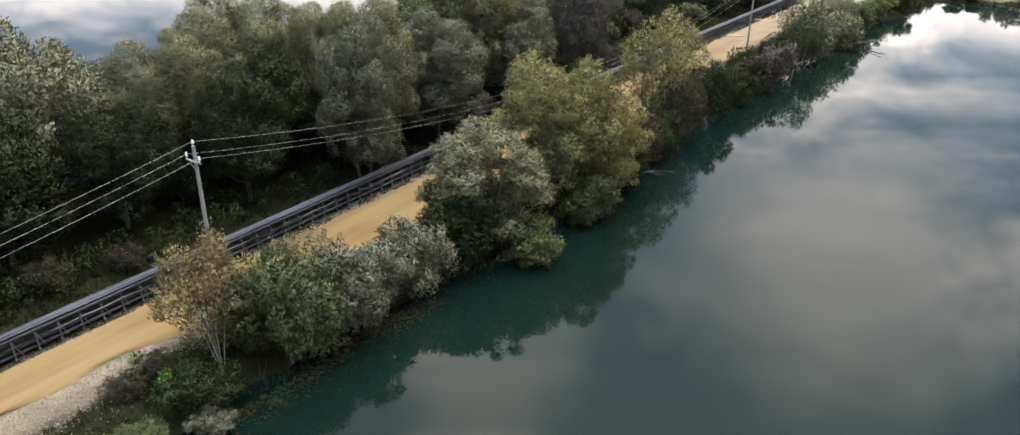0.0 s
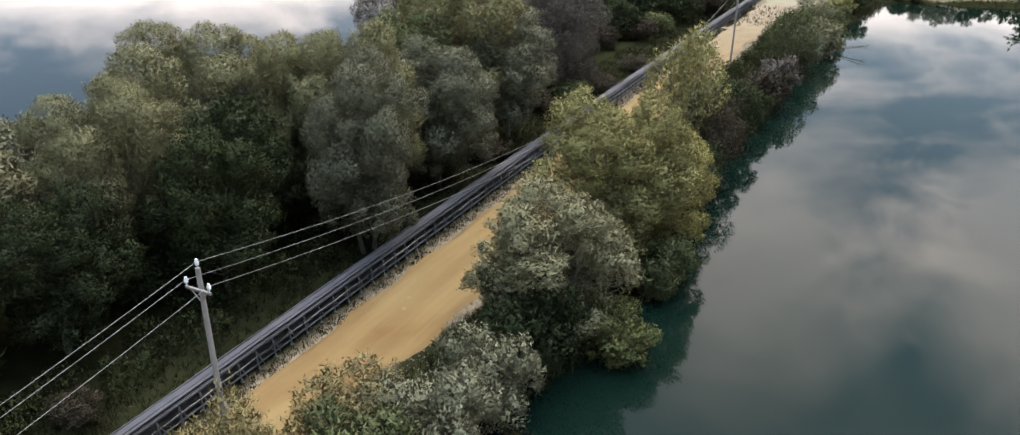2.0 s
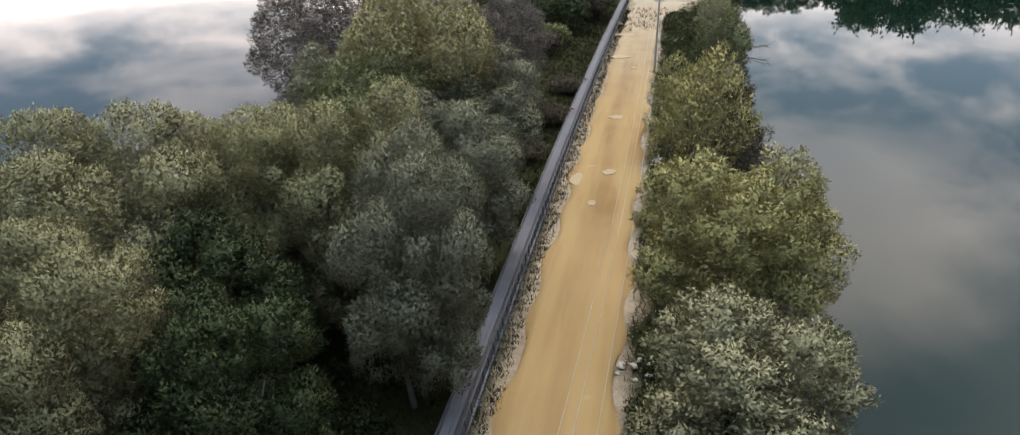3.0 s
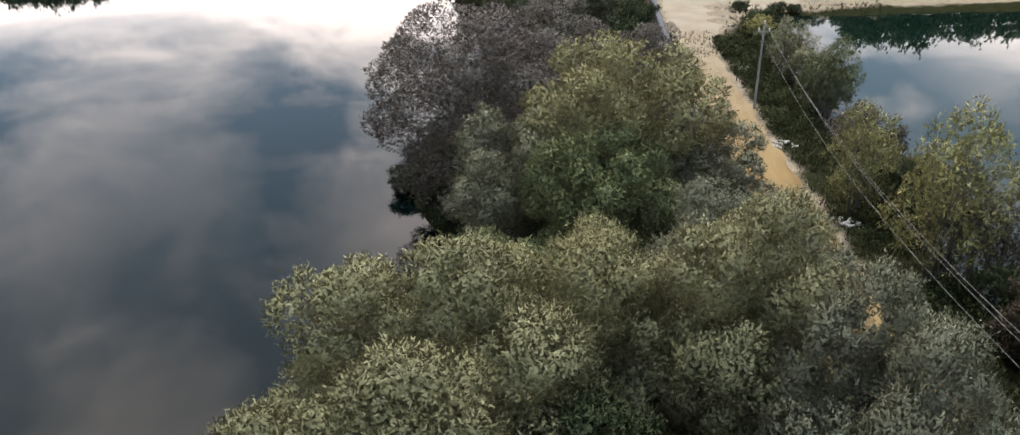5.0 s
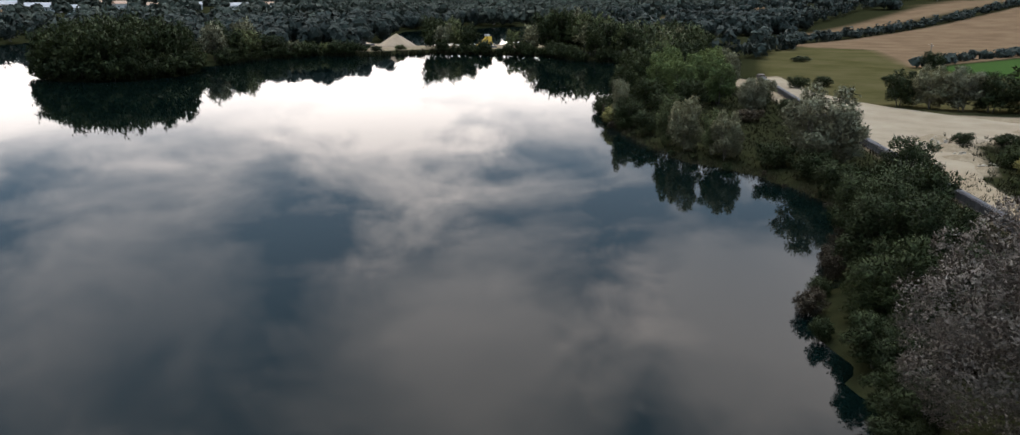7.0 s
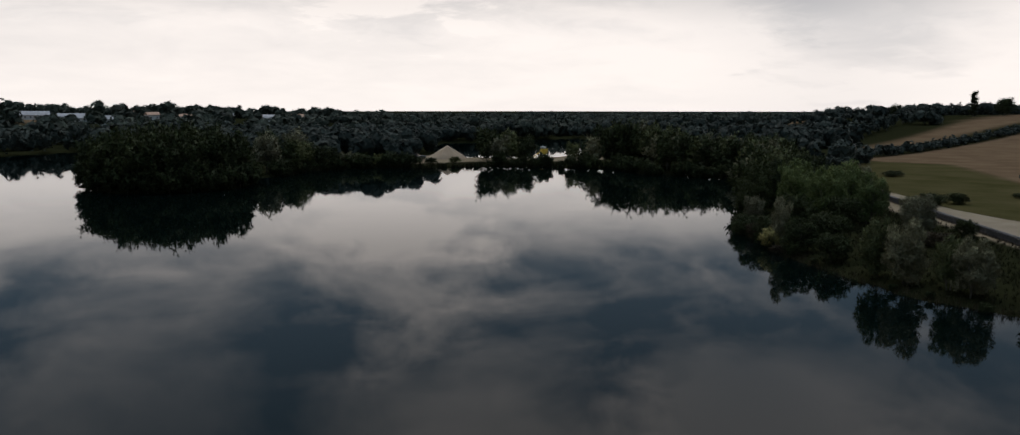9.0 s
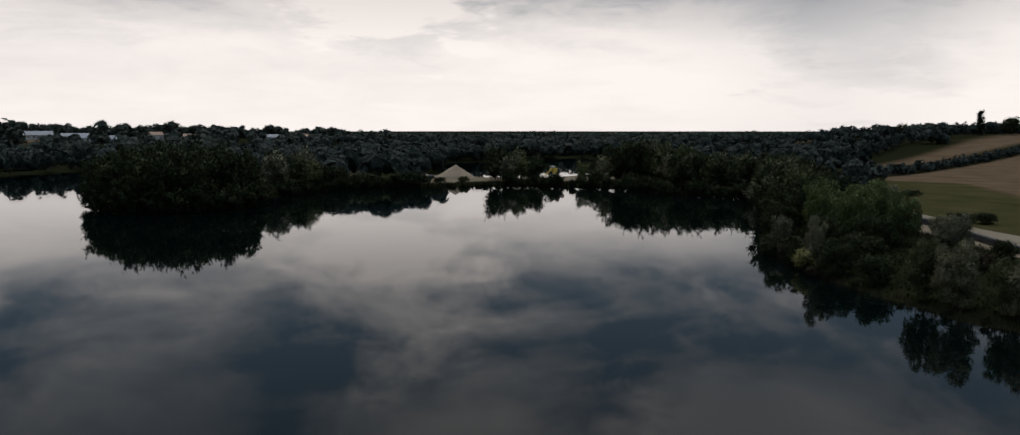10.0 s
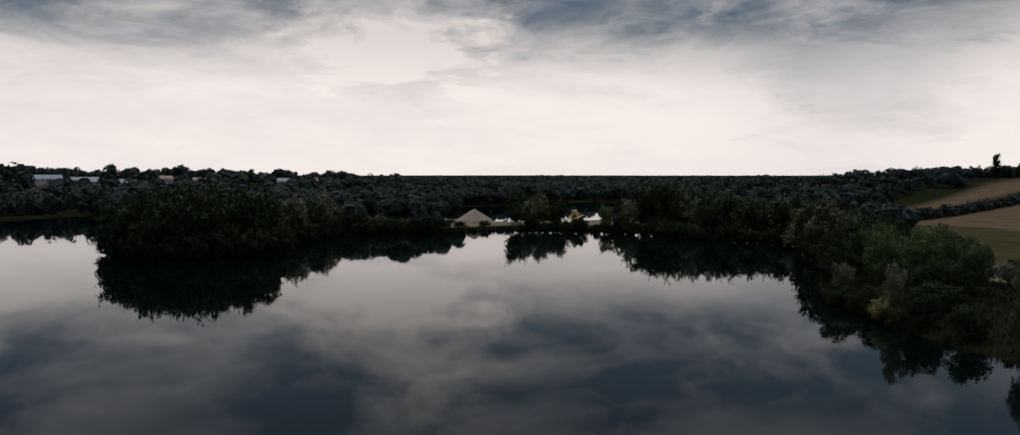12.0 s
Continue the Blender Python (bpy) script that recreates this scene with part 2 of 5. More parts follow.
def ground_material():
    """Grass, sandy gravel, stubble and crops, by the cover of the ground."""
    m, t, b = material("ground_cover")
    cov = t.nodes.new("ShaderNodeVertexColor")
    cov.layer_name = "cover"
    sep = t.nodes.new("ShaderNodeSeparateColor")
    t.links.new(cov.outputs[0], sep.inputs[0])
    big = ramp(t, grain(t, 0.06, 4.0), [(0.35, 0.0), (0.65, 1.0)])
    mid = grain(t, 0.7, 5.0, 0.65)
    fine = grain(t, 7.0, 4.0, 0.7)
    f = maths(t, "ADD", maths(t, "MULTIPLY", mid, 0.6), maths(t, "MULTIPLY", fine, 0.4), True)
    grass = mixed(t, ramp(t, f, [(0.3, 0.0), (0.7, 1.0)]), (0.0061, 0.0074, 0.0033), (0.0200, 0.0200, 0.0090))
    meadow = mixed(t, maths(t, "ADD", maths(t, "MULTIPLY", big, 0.6), maths(t, "MULTIPLY", mid, 0.4)), (0.030, 0.028, 0.010), (0.062, 0.052, 0.024))
    gravel = mixed(t, ramp(t, f, [(0.3, 0.0), (0.7, 1.0)]), (0.0944, 0.0693, 0.0422), (0.2079, 0.1683, 0.1188))
    stubble = mixed(t, maths(t, "ADD", maths(t, "MULTIPLY", big, 0.5), maths(t, "MULTIPLY", mid, 0.5)), (0.075, 0.048, 0.028), (0.125, 0.085, 0.052))
    edge = maths(t, "ADD", maths(t, "MULTIPLY", sep.outputs[0], 1.5), maths(t, "MULTIPLY", maths(t, "SUBTRACT", f, 0.75), 0.9), True)
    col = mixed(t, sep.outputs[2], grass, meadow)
    col = mixed(t, sep.outputs[1], col, stubble)
    col = mixed(t, cov.outputs[1], col, mixed(t, mid, (0.020, 0.040, 0.010), (0.034, 0.058, 0.017)))
    col = mixed(t, edge, col, gravel)
    t.links.new(col, b.inputs["Base Color"])
    b.inputs["Roughness"].default_value = 0.95
    b.inputs["Specular IOR Level"].default_value = 0.0
    bump(t, b, f, 0.8, 0.12)
    return m


def road_material():
    m, t, b = material("sandy_road")
    uv = t.nodes.new("ShaderNodeUVMap")
    uv.uv_map = "along"
    sep = t.nodes.new("ShaderNodeSeparateXYZ")
    t.links.new(uv.outputs[0], sep.inputs[0])
    mp = t.nodes.new("ShaderNodeMapping")
    mp.inputs["Scale"].default_value = (0.05, 0.55, 1)
    t.links.new(uv.outputs[0], mp.inputs[0])
    streak = node(t, "ShaderNodeTexNoise", Scale=1.0, Detail=4.0, Roughness=0.55)
    t.links.new(mp.outputs[0], streak.inputs["Vector"])
    big = ramp(t, grain(t, 0.16, 4.0), [(0.35, 0.0), (0.68, 1.0)])
    fine = grain(t, 9.0, 4.0, 0.7)
    st = ramp(t, streak.outputs[0], [(0.38, 0.0), (0.62, 1.0)])
    base = mixed(t, st, (0.0980, 0.0530, 0.0180), (0.1620, 0.1050, 0.0420))
    base = mixed(t, maths(t, "MULTIPLY", big, 0.55), base, (0.1680, 0.1130, 0.0500))
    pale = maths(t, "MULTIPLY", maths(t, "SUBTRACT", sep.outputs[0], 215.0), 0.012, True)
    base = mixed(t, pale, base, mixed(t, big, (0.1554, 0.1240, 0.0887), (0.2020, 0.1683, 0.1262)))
    pale_spots = ramp(t, grain(t, 0.33, 2.0), [(0.70, 0.0), (0.76, 1.0)])
    base = mixed(t, maths(t, "MULTIPLY", pale_spots, 0.5), base, (0.2693, 0.2244, 0.1526))
    base = mixed(t, maths(t, "MULTIPLY", fine, 0.35), base, (0.1560, 0.1100, 0.0540))
    t.links.new(base, b.inputs["Base Color"])
    b.inputs["Roughness"].default_value = 0.92
    b.inputs["Specular IOR Level"].default_value = 0.08
    bump(t, b, maths(t, "ADD", fine, streak.outputs[0]), 0.5, 0.05)
    return m


GROUND, ROAD = ground_material(), road_material()

# ---------------------------------------------------------------- plan


def belt_x(y):
    """The conveyor's line over the causeway."""
    return -16.5 + 0.6665 * (y - 60) + 1.96 * ((y - 60) / 100) ** 2


def along(y, n, z=0.0):
    """The place beside the conveyor at y, n metres to its lake side."""
    a = math.atan(0.6665 + 3.92e-4 * (y - 60))
    return Vector((belt_x(y) + n * math.cos(a), y - n * math.sin(a), z))


BANK_EAST = [(-60, -60), (-40, 0), (-27, 18), (-20, 29), (-14.2, 38.8), (-10.8, 45.6), (-5.5, 50.6), (0.3, 56.6), (5.8, 66), (13.6, 76.5), (26.4, 96.6),
             (34.3, 106), (42.2, 118), (52, 130), (64, 147), (78, 160), (88, 171), (93, 178), (103, 176.5), (113, 170), (131, 165.5), (148, 157), (200, 150), (290, 130), (300, -160)]
BANK_WEST = [(-150, -60), (-78, 20), (-56, 50), (-40, 71), (-31, 85.5), (-19, 98.5), (-11.6, 110), (-11.5, 119), (-6, 128), (0, 137.5), (8, 144.5), (22, 152), (33, 161), (38.5, 170), (39.5, 178),
             (41, 184), (40.5, 191), (38.8, 198.5), (40.5, 210), (44.5, 223), (49.5, 234), (60, 254), (72, 268), (86, 279), (106, 291), (135, 325), (158, 352), (152, 372), (140, 390), (146, 421),
             (128, 440), (108, 461), (70, 468), (48, 478), (22, 471), (0, 446), (-40, 470), (-64, 560), (-70, 690), (-120, 640), (-260, 560), (-420, 300), (-420, -60)]
ISLAND = [(-38 + 28.5 * math.cos(a) * (1 + 0.06 * math.sin(3 * a)), 431 + 33 * math.sin(a) * (1 + 0.05 * math.cos(2 * a))) for a in np.linspace(0, 2 * math.pi, 28, endpoint=False)]
BACK_POND = [(120, 520), (150, 500), (215, 525), (330, 560), (420, 640), (330, 760), (180, 700), (130, 600)]
PLAZA = [(62, 172), (70, 166), (80, 176), (93, 190), (100, 186), (112, 179), (133, 174), (160, 168), (162, 184), (146, 188), (131, 197), (120.5, 209), (122, 226), (128, 248), (136, 271), (140, 292), (134, 290), (110, 245), (85, 205)]
MEADOW = [(138, 276), (122, 236), (118, 212), (150, 196), (210, 215), (226, 285), (300, 360), (282, 404), (236, 372), (190, 330)]
STUBBLE = [(226, 288), (330, 300), (900, 330), (900, 560), (610, 480), (430, 447), (284, 407), (300, 362)]
CROP = [(215, 215), (330, 240), (330, 296), (228, 284)]


def inside(px, py, poly):
    res = np.zeros(px.shape, bool)
    j = len(poly) - 1
    for i in range(len(poly)):
        (x1, y1), (x2, y2) = poly[i], poly[j]
        if y1 != y2:
            hit = ((y1 > py) != (y2 > py)) & (px < (x2 - x1) * (py - y1) / (y2 - y1) + x1)
            res ^= hit
        j = i
    return res


def edge_distance(px, py, poly):
    best = np.full(px.shape, 1e9)
    for (x1, y1), (x2, y2) in zip(poly, poly[1:] + poly[:1]):
        dx, dy = x2 - x1, y2 - y1
        f = np.clip(((px - x1) * dx + (py - y1) * dy) / (dx * dx + dy * dy), 0, 1)
        best = np.minimum(best, np.hypot(px - x1 - f * dx, py - y1 - f * dy))
    return best


def signed(px, py, poly):
    d = edge_distance(px, py, poly)
    return np.where(inside(px, py, poly), d, -d)


def smooth(x, a, b):
    f = np.clip((x - a) / (b - a), 0, 1)
    return f * f * (3 - 2 * f)


def wobble(px, py, scale, seed):
    """Cheap smooth noise for the lie of the land."""
    r = np.random.RandomState(seed)
    out = np.zeros(np.shape(px))
    for k in range(7):
        a, ph, f = r.uniform(0, 6.28), r.uniform(0, 6.28), scale * r.uniform(0.5, 2.2)
        out = out + np.sin((px * math.cos(a) + py * math.sin(a)) * f + ph) / 7 * 2
    return out


def road_edges(y):
    """How far the road's two sides lie from the conveyor."""
    f = float(smooth(np.array(y), 40, 64))
    return 1.15 + 0.6 * f, 5.4 + 2.5 * f


def ground_height(px, py):
    px, py = np.asarray(px, float), np.asarray(py, float)
    jag = 0.8 * wobble(px, py, 0.45, 3) + 0.4 * wobble(px, py, 1.3, 4)
    water = np.maximum(np.maximum(signed(px, py, BANK_EAST), np.minimum(signed(px, py, BANK_WEST), -signed(px, py, ISLAND))), signed(px, py, BACK_POND))
    d = -water + jag * smooth(np.hypot(px - 30, py - 100), 900, 300)
    z = np.where(d > 0, 0.95 * smooth(d, -0.5, 4.5), np.maximum(-2.5, 0.3 * d))
    lie = 0.12 * wobble(px, py, 0.5, 5) + 0.06 * wobble(px, py, 1.7, 6)
    m = 0.6665 + 3.92e-4 * (py - 60)
    n = (px - belt_x(py)) / np.sqrt(1 + m * m)
    on_way = (n > -1.6) & (n < 9) & (py < 300) & (py > -80)
    flat = on_way | (signed(px, py, PLAZA) > -4)
    z = z + np.where(flat, 0.15, 1.0) * lie * smooth(d, 1, 4) - np.where(flat, 0.04, 0)
    # rising land far off
    r = np.hypot(px - 30, py - 100)
    z = z + 20 * smooth(px * 0.8 + py * 0.45, 360, 900) * smooth(px, 320, 640) * (1 - 0.9 * smooth(py, 640, 900))
    z = z + 4 * smooth(r, 620, 1500) + 10 * smooth(py - 0.3 * px, 850, 1300) * smooth(-px, -320, -60) + 0.0035 * np.maximum(r - 1500, 0)
    z = z + 13 * smooth(py, 740, 930) * (1 - smooth(py, 990, 1200)) * smooth(-px, -330, -90)
    # rough heaps beside the sandy yard
    for hx, hy, hr, hh in HEAPS:
        z = z + hh * np.exp(-((px - hx) ** 2 + (py - hy) ** 2) / (hr * hr)) * (1 + 0.35 * wobble(px, py, 1.8, 9))
    return z


HEAPS = [(90, 188, 2.6, 1.3), (84, 181, 2.4, 1.2), (78, 174.5, 2.2, 1.1), (73, 167, 1.8, 0.9), (115, 182, 3.5, 1.3), (128, 179, 4, 1.7), (142, 176, 5, 1.9), (122, 173, 3, 0.8), (156, 174, 6, 2.0)]


def z_at(x, y):
    return float(ground_height(np.array([x]), np.array([y]))[0])


def spaced(parts):
    out = []
    for a, b, step in parts:
        out.extend(np.arange(a, b, step))
    return np.array(out)


def mesh_from(name, verts, faces, mats, face_mats=None, smoothed=True):
    me = bpy.data.meshes.new(name)
    me.from_pydata([tuple(v) for v in verts], [], [tuple(f) for f in faces])
    for m in mats:
        me.materials.append(m)
    if face_mats is not None:
        me.polygons.foreach_set("material_index", np.asarray(face_mats, np.int32))
    me.polygons.foreach_set("use_smooth", np.full(len(me.polygons), smoothed))
    me.update()
    return me


def leaf_mesh(name, tris, quads, mat, facing=None, tone=None):
    """A mesh of loose faces, three-cornered leaves then four-cornered clumps; facing: a soft normal for each; tone: how
    pale its twig is, with shade painted on inner leaves.
    """
    p, q = len(tris), len(quads)
    co = np.concatenate([np.asarray(tris, np.float32).reshape(-1, 3), np.asarray(quads, np.float32).reshape(-1, 3)])
    me = bpy.data.meshes.new(name)
    me.vertices.add(len(co))
    me.vertices.foreach_set("co", co.ravel())
    me.loops.add(len(co))
    me.loops.foreach_set("vertex_index", np.arange(len(co), dtype=np.int32))
    me.polygons.add(p + q)
    me.polygons.foreach_set("loop_start", np.concatenate([np.arange(0, 3 * p, 3), 3 * p + np.arange(0, 4 * q, 4)]).astype(np.int32))
    me.materials.append(mat)
    me.update(calc_edges=True)
    tone = np.random.RandomState(p + q).uniform(0, 1, p + q) if tone is None else tone
    spread = np.concatenate([np.repeat(tone[:p], 3), np.repeat(tone[p:], 4)])
    me.attributes.new("tone", "FLOAT", "POINT").data.foreach_set("value", spread.astype(np.float32))
    if facing is not None:
        me.polygons.foreach_set("use_smooth", np.ones(p + q, bool))
        me.normals_split_custom_set_from_vertices(np.concatenate([np.repeat(facing[:p], 3, 0), np.repeat(facing[p:], 4, 0)]).tolist())
    return me


def quad_mesh(name, quads, mat, facing=None, tone=None):
    return leaf_mesh(name, np.zeros((0, 3, 3)), quads, mat, facing, tone)


def part(name, bm, mat, parent=None, label=""):
    me = bpy.data.meshes.new(name)
    bm.to_mesh(me)
    bm.free()
    if mat:
        me.materials.append(mat)
    ob = new(name, me)
    if parent:
        ob.parent = parent
    if label:
        tagged(ob, label)
    return ob


def child(name, me, parent, m=None, label=""):
    ob = new(name, me)
    ob.parent = parent
    if m is not None:
        ob.matrix_basis = m
    if label:
        tagged(ob, label)
    return ob


def bar(bm, a, b, r, sides=6, r2=None):
    """A straight round bar from a to b."""
    a, b = Vector(a), Vector(b)
    d = b - a
    m = Matrix.Translation((a + b) / 2) @ d.to_track_quat("Z", "Y").to_matrix().to_4x4()
    bmesh.ops.create_cone(bm, cap_ends=True, segments=sides, radius1=r, radius2=r if r2 is None else r2, depth=d.length, matrix=m)


def block(bm, size, m, bevel=0.0):
    got = bmesh.ops.create_cube(bm, size=1.0, matrix=m @ Matrix.Diagonal((*size, 1)))
    if bevel:
        edges = list({e for v in got["verts"] for e in v.link_edges})
        bmesh.ops.bevel(bm, geom=edges, offset=bevel, segments=1, affect="EDGES")


# ---------------------------------------------------------------- ground, water and road


def build_ground():
    xs = spaced([(-4600, -1400, 320), (-1400, -500, 90), (-500, -140, 30), (-140, -64, 6), (-64, 166, 1.6), (166, 330, 5), (330, 900, 15), (900, 1500, 60), (1500, 4800, 300)])
    ys = spaced([(-3000, -500, 300), (-500, -80, 60), (-80, 6, 6), (6, 300, 1.6), (300, 560, 5), (560, 1000, 20), (1000, 1900, 60), (1900, 4900, 300)])
    gx, gy = np.meshgrid(xs, ys)
    gz = ground_height(gx, gy)
    nx, ny = len(xs), len(ys)
    verts = np.stack([gx.ravel(), gy.ravel(), gz.ravel()], -1)
    i = np.arange(nx * ny).reshape(ny, nx)
    faces = np.stack([i[:-1, :-1], i[:-1, 1:], i[1:, 1:], i[1:, :-1]], -1).reshape(-1, 4)
    me = bpy.data.meshes.new("ground")
    me.vertices.add(len(verts))
    me.vertices.foreach_set("co", verts.astype(np.float32).ravel())
    me.loops.add(faces.size)
    me.loops.foreach_set("vertex_index", faces.astype(np.int32).ravel())
    me.polygons.add(len(faces))
    me.polygons.foreach_set("loop_start", np.arange(0, faces.size, 4, dtype=np.int32))
    me.polygons.foreach_set("use_smooth", np.ones(len(faces), bool))
    me.materials.append(GROUND)
    me.update(calc_edges=True)
    px, py = verts[:, 0], verts[:, 1]
    m = 0.6665 + 3.92e-4 * (py - 60)
    n = (px - belt_x(py)) / np.sqrt(1 + m * m)
    f = smooth(py, 40, 64)
    left, right = 1.5 + 0.7 * f, 5.4 + 2.5 * f
    way = (py > -80) & (py < 292)
    # sandy strips along the road, wider at its start, and the yard
    rim = wobble(px, py, 0.6, 11) * 0.7
    sand = way * smooth(n + 1.6 * smooth(py, 85, 110), 0.1, 1.9) * (1 - smooth(n, right - 0.2 + rim, right + 1.0 + rim + 3.4 * (1 - smooth(py, 36, 52))))
    sand = np.maximum(sand, smooth(signed(px, py, PLAZA), -3.5, 0.5))
    sand = np.maximum(sand, 0.9 * smooth(signed(px, py, [(70, 164), (93, 181), (130, 169), (165, 158), (170, 184), (120, 186), (95, 196), (74, 176)]), -1, 2))
    sand = np.maximum(sand, smooth(signed(px, py, [(76, 482), (100, 484), (160, 462), (185, 480), (150, 540), (85, 545), (70, 510)]), -4, 2))
    stub = smooth(signed(px, py, STUBBLE), -3, 1)
    for poly in ([(360, 470), (640, 520), (900, 620), (900, 658), (620, 556), (420, 496)], [(330, 640), (560, 690), (800, 800), (780, 860), (520, 760)], [(-330, 880), (-100, 905), (-92, 1000), (-330, 990)]):
        stub = np.maximum(stub, smooth(signed(px, py, poly), -10, 6))
    mead = smooth(signed(px, py, MEADOW), -4, 3)
    col = me.color_attributes.new("cover", "FLOAT_COLOR", "POINT")
    col.data.foreach_set("color", np.stack([sand, stub, mead, smooth(signed(px, py, CROP), -2, 2)], -1).astype(np.float32).ravel())
    return tagged(new("ground", me), "grassy causeway and lakeside land with sandy strips", "ground", kind="structure")


build_ground()


def build_water(name, side, mat, label):
    """Still water on one side of the causeway."""
    ys = [-260, -100, 0, 60, 120, 180, 240, 290]
    rows = [((belt_x(y), y), (330, y)) if side > 0 else ((-650, y), (belt_x(y), y)) for y in ys]
    if side < 0:
        rows += [((-650, y), (700, y)) for y in (290.01, 600, 1000)]
    verts = [(x, y, 0) for row in rows for x, y in row]
    faces = [(2 * i, 2 * i + 1, 2 * i + 3, 2 * i + 2) for i in range(len(rows) - 1)]
    return tagged(new(name, mesh_from(name, verts, faces, [mat])), label, "water", kind="structure")


build_water("water_east", 1, WATER_EAST, "still teal quarry lake mirroring a cloudy sky")
build_water("water_west", -1, WATER_WEST, "still dark blue lake mirroring a cloudy sky")


def build_road():
    """The haul road beside the conveyor, opening into the yard."""
    ys = np.arange(-70, 290, 1.0)
    cols = 16
    verts, faces, uvs = [], [], []
    run = 0.0
    last = along(ys[0], 4)
    for y in ys:
        a, b = road_edges(y)
        here = along(y, 4)
        run += (here - last).length
        last = here
        if y > 165:
            b = float(np.interp(y, [165, 176, 191, 198, 205, 213, 222, 235, 245, 260, 290], [7.9, 12, 16, 26, 40, 44, 34, 22, 15, 10, 8]))
        for c in range(cols + 1):
            f = c / cols
            edge = 0.35 * math.sin(y * 0.9 + 3 * c) * (1 if c in (0, cols) else 0) + 0.25 * math.sin(y * 0.37 + c)* (1 if c in (0, cols) else 0)
            n = a + (b - a) * f + edge
            p = along(y, n)
            rut = -0.05 * (math.exp(-((f - 0.3) / 0.07) ** 2) + math.exp(-((f - 0.68) / 0.07) ** 2))
            lip = -0.25 if c in (0, cols) else 0.0
            verts.append((p.x, p.y, 1.12 + rut + lip + 0.03 * math.sin(y * 0.21 + f * 5)))
            uvs.append((run, n))
    for r in range(len(ys) - 1):
        for c in range(cols):
            i = r * (cols + 1) + c
            faces.append((i, i + 1, i + cols + 2, i + cols + 1))
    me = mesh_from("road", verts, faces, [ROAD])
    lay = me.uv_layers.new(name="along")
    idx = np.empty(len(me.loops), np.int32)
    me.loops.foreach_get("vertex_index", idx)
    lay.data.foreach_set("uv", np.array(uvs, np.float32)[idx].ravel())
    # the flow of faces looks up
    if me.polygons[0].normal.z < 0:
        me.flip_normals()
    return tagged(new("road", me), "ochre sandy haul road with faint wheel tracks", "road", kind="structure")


build_road()

# ---------------------------------------------------------------- trees


def lobes_of(rng, height, radius, count, low=0.22, flat=1.0):
    """Rounded masses that make up a crown: centre, radius."""
    out = []
    for k in range(count):
        f = (k + 0.5) / count
        size = radius * rng.uniform(0.24, 0.42) * (1.0 if f < 0.8 else 0.85)
        top = height - size * 0.9
        up = low * height + (top - low * height) * f ** 0.85
        ring = radius * math.sqrt(max(0.03, 1 - ((up / height - 0.50) / 0.53) ** 2)) * flat
        a = k * 2.399 + rng.uniform(-0.6, 0.6)
        reach = max(0.0, ring - size * rng.uniform(0.75, 1.15)) * (rng.uniform(0.75, 1.05))
        out.append((np.array([reach * math.cos(a), reach * math.sin(a), up]), size))
    out.append((np.array([0, 0, height * 0.58]), radius * 0.46))
    out.append((np.array([0, 0, height * 0.36]), radius * 0.42))
    return out


def unit(v):
    return v / np.maximum(np.linalg.norm(v, axis=-1, keepdims=True), 1e-9)


def knobs_of(rng, lobes, knobs, knob):
    """Smaller rounded tufts over each mass of a crown: centre, radius, way out of the mass."""
    cs, rs = np.array([c for c, _ in lobes]), np.array([s for _, s in lobes])
    pc, pr, pd = [], [], []
    for i, (c, r) in enumerate(zip(cs, rs)):
        turn = rng.uniform(0, 6.28)
        for k in range(knobs):
            z = 1 - 1.62 * (k + 0.5) / knobs
            a = k * 2.39996 + turn
            d = unit(np.array([math.sqrt(1 - z * z) * math.cos(a), math.sqrt(1 - z * z) * math.sin(a), z]) + 0.22 * rng.normal(size=3))
            size = r * knob * rng.uniform(0.7, 1.25)
            p = c + d * (r * rng.uniform(0.94, 1.10) - size * 0.8)
            near = np.linalg.norm(cs - p, axis=1) / rs
            near[i] = 9
            if near.min() > 0.62:
                pc.append(p)
                pr.append(size)
                pd.append(d)
    return np.array(pc), np.array(pr), np.array(pd)


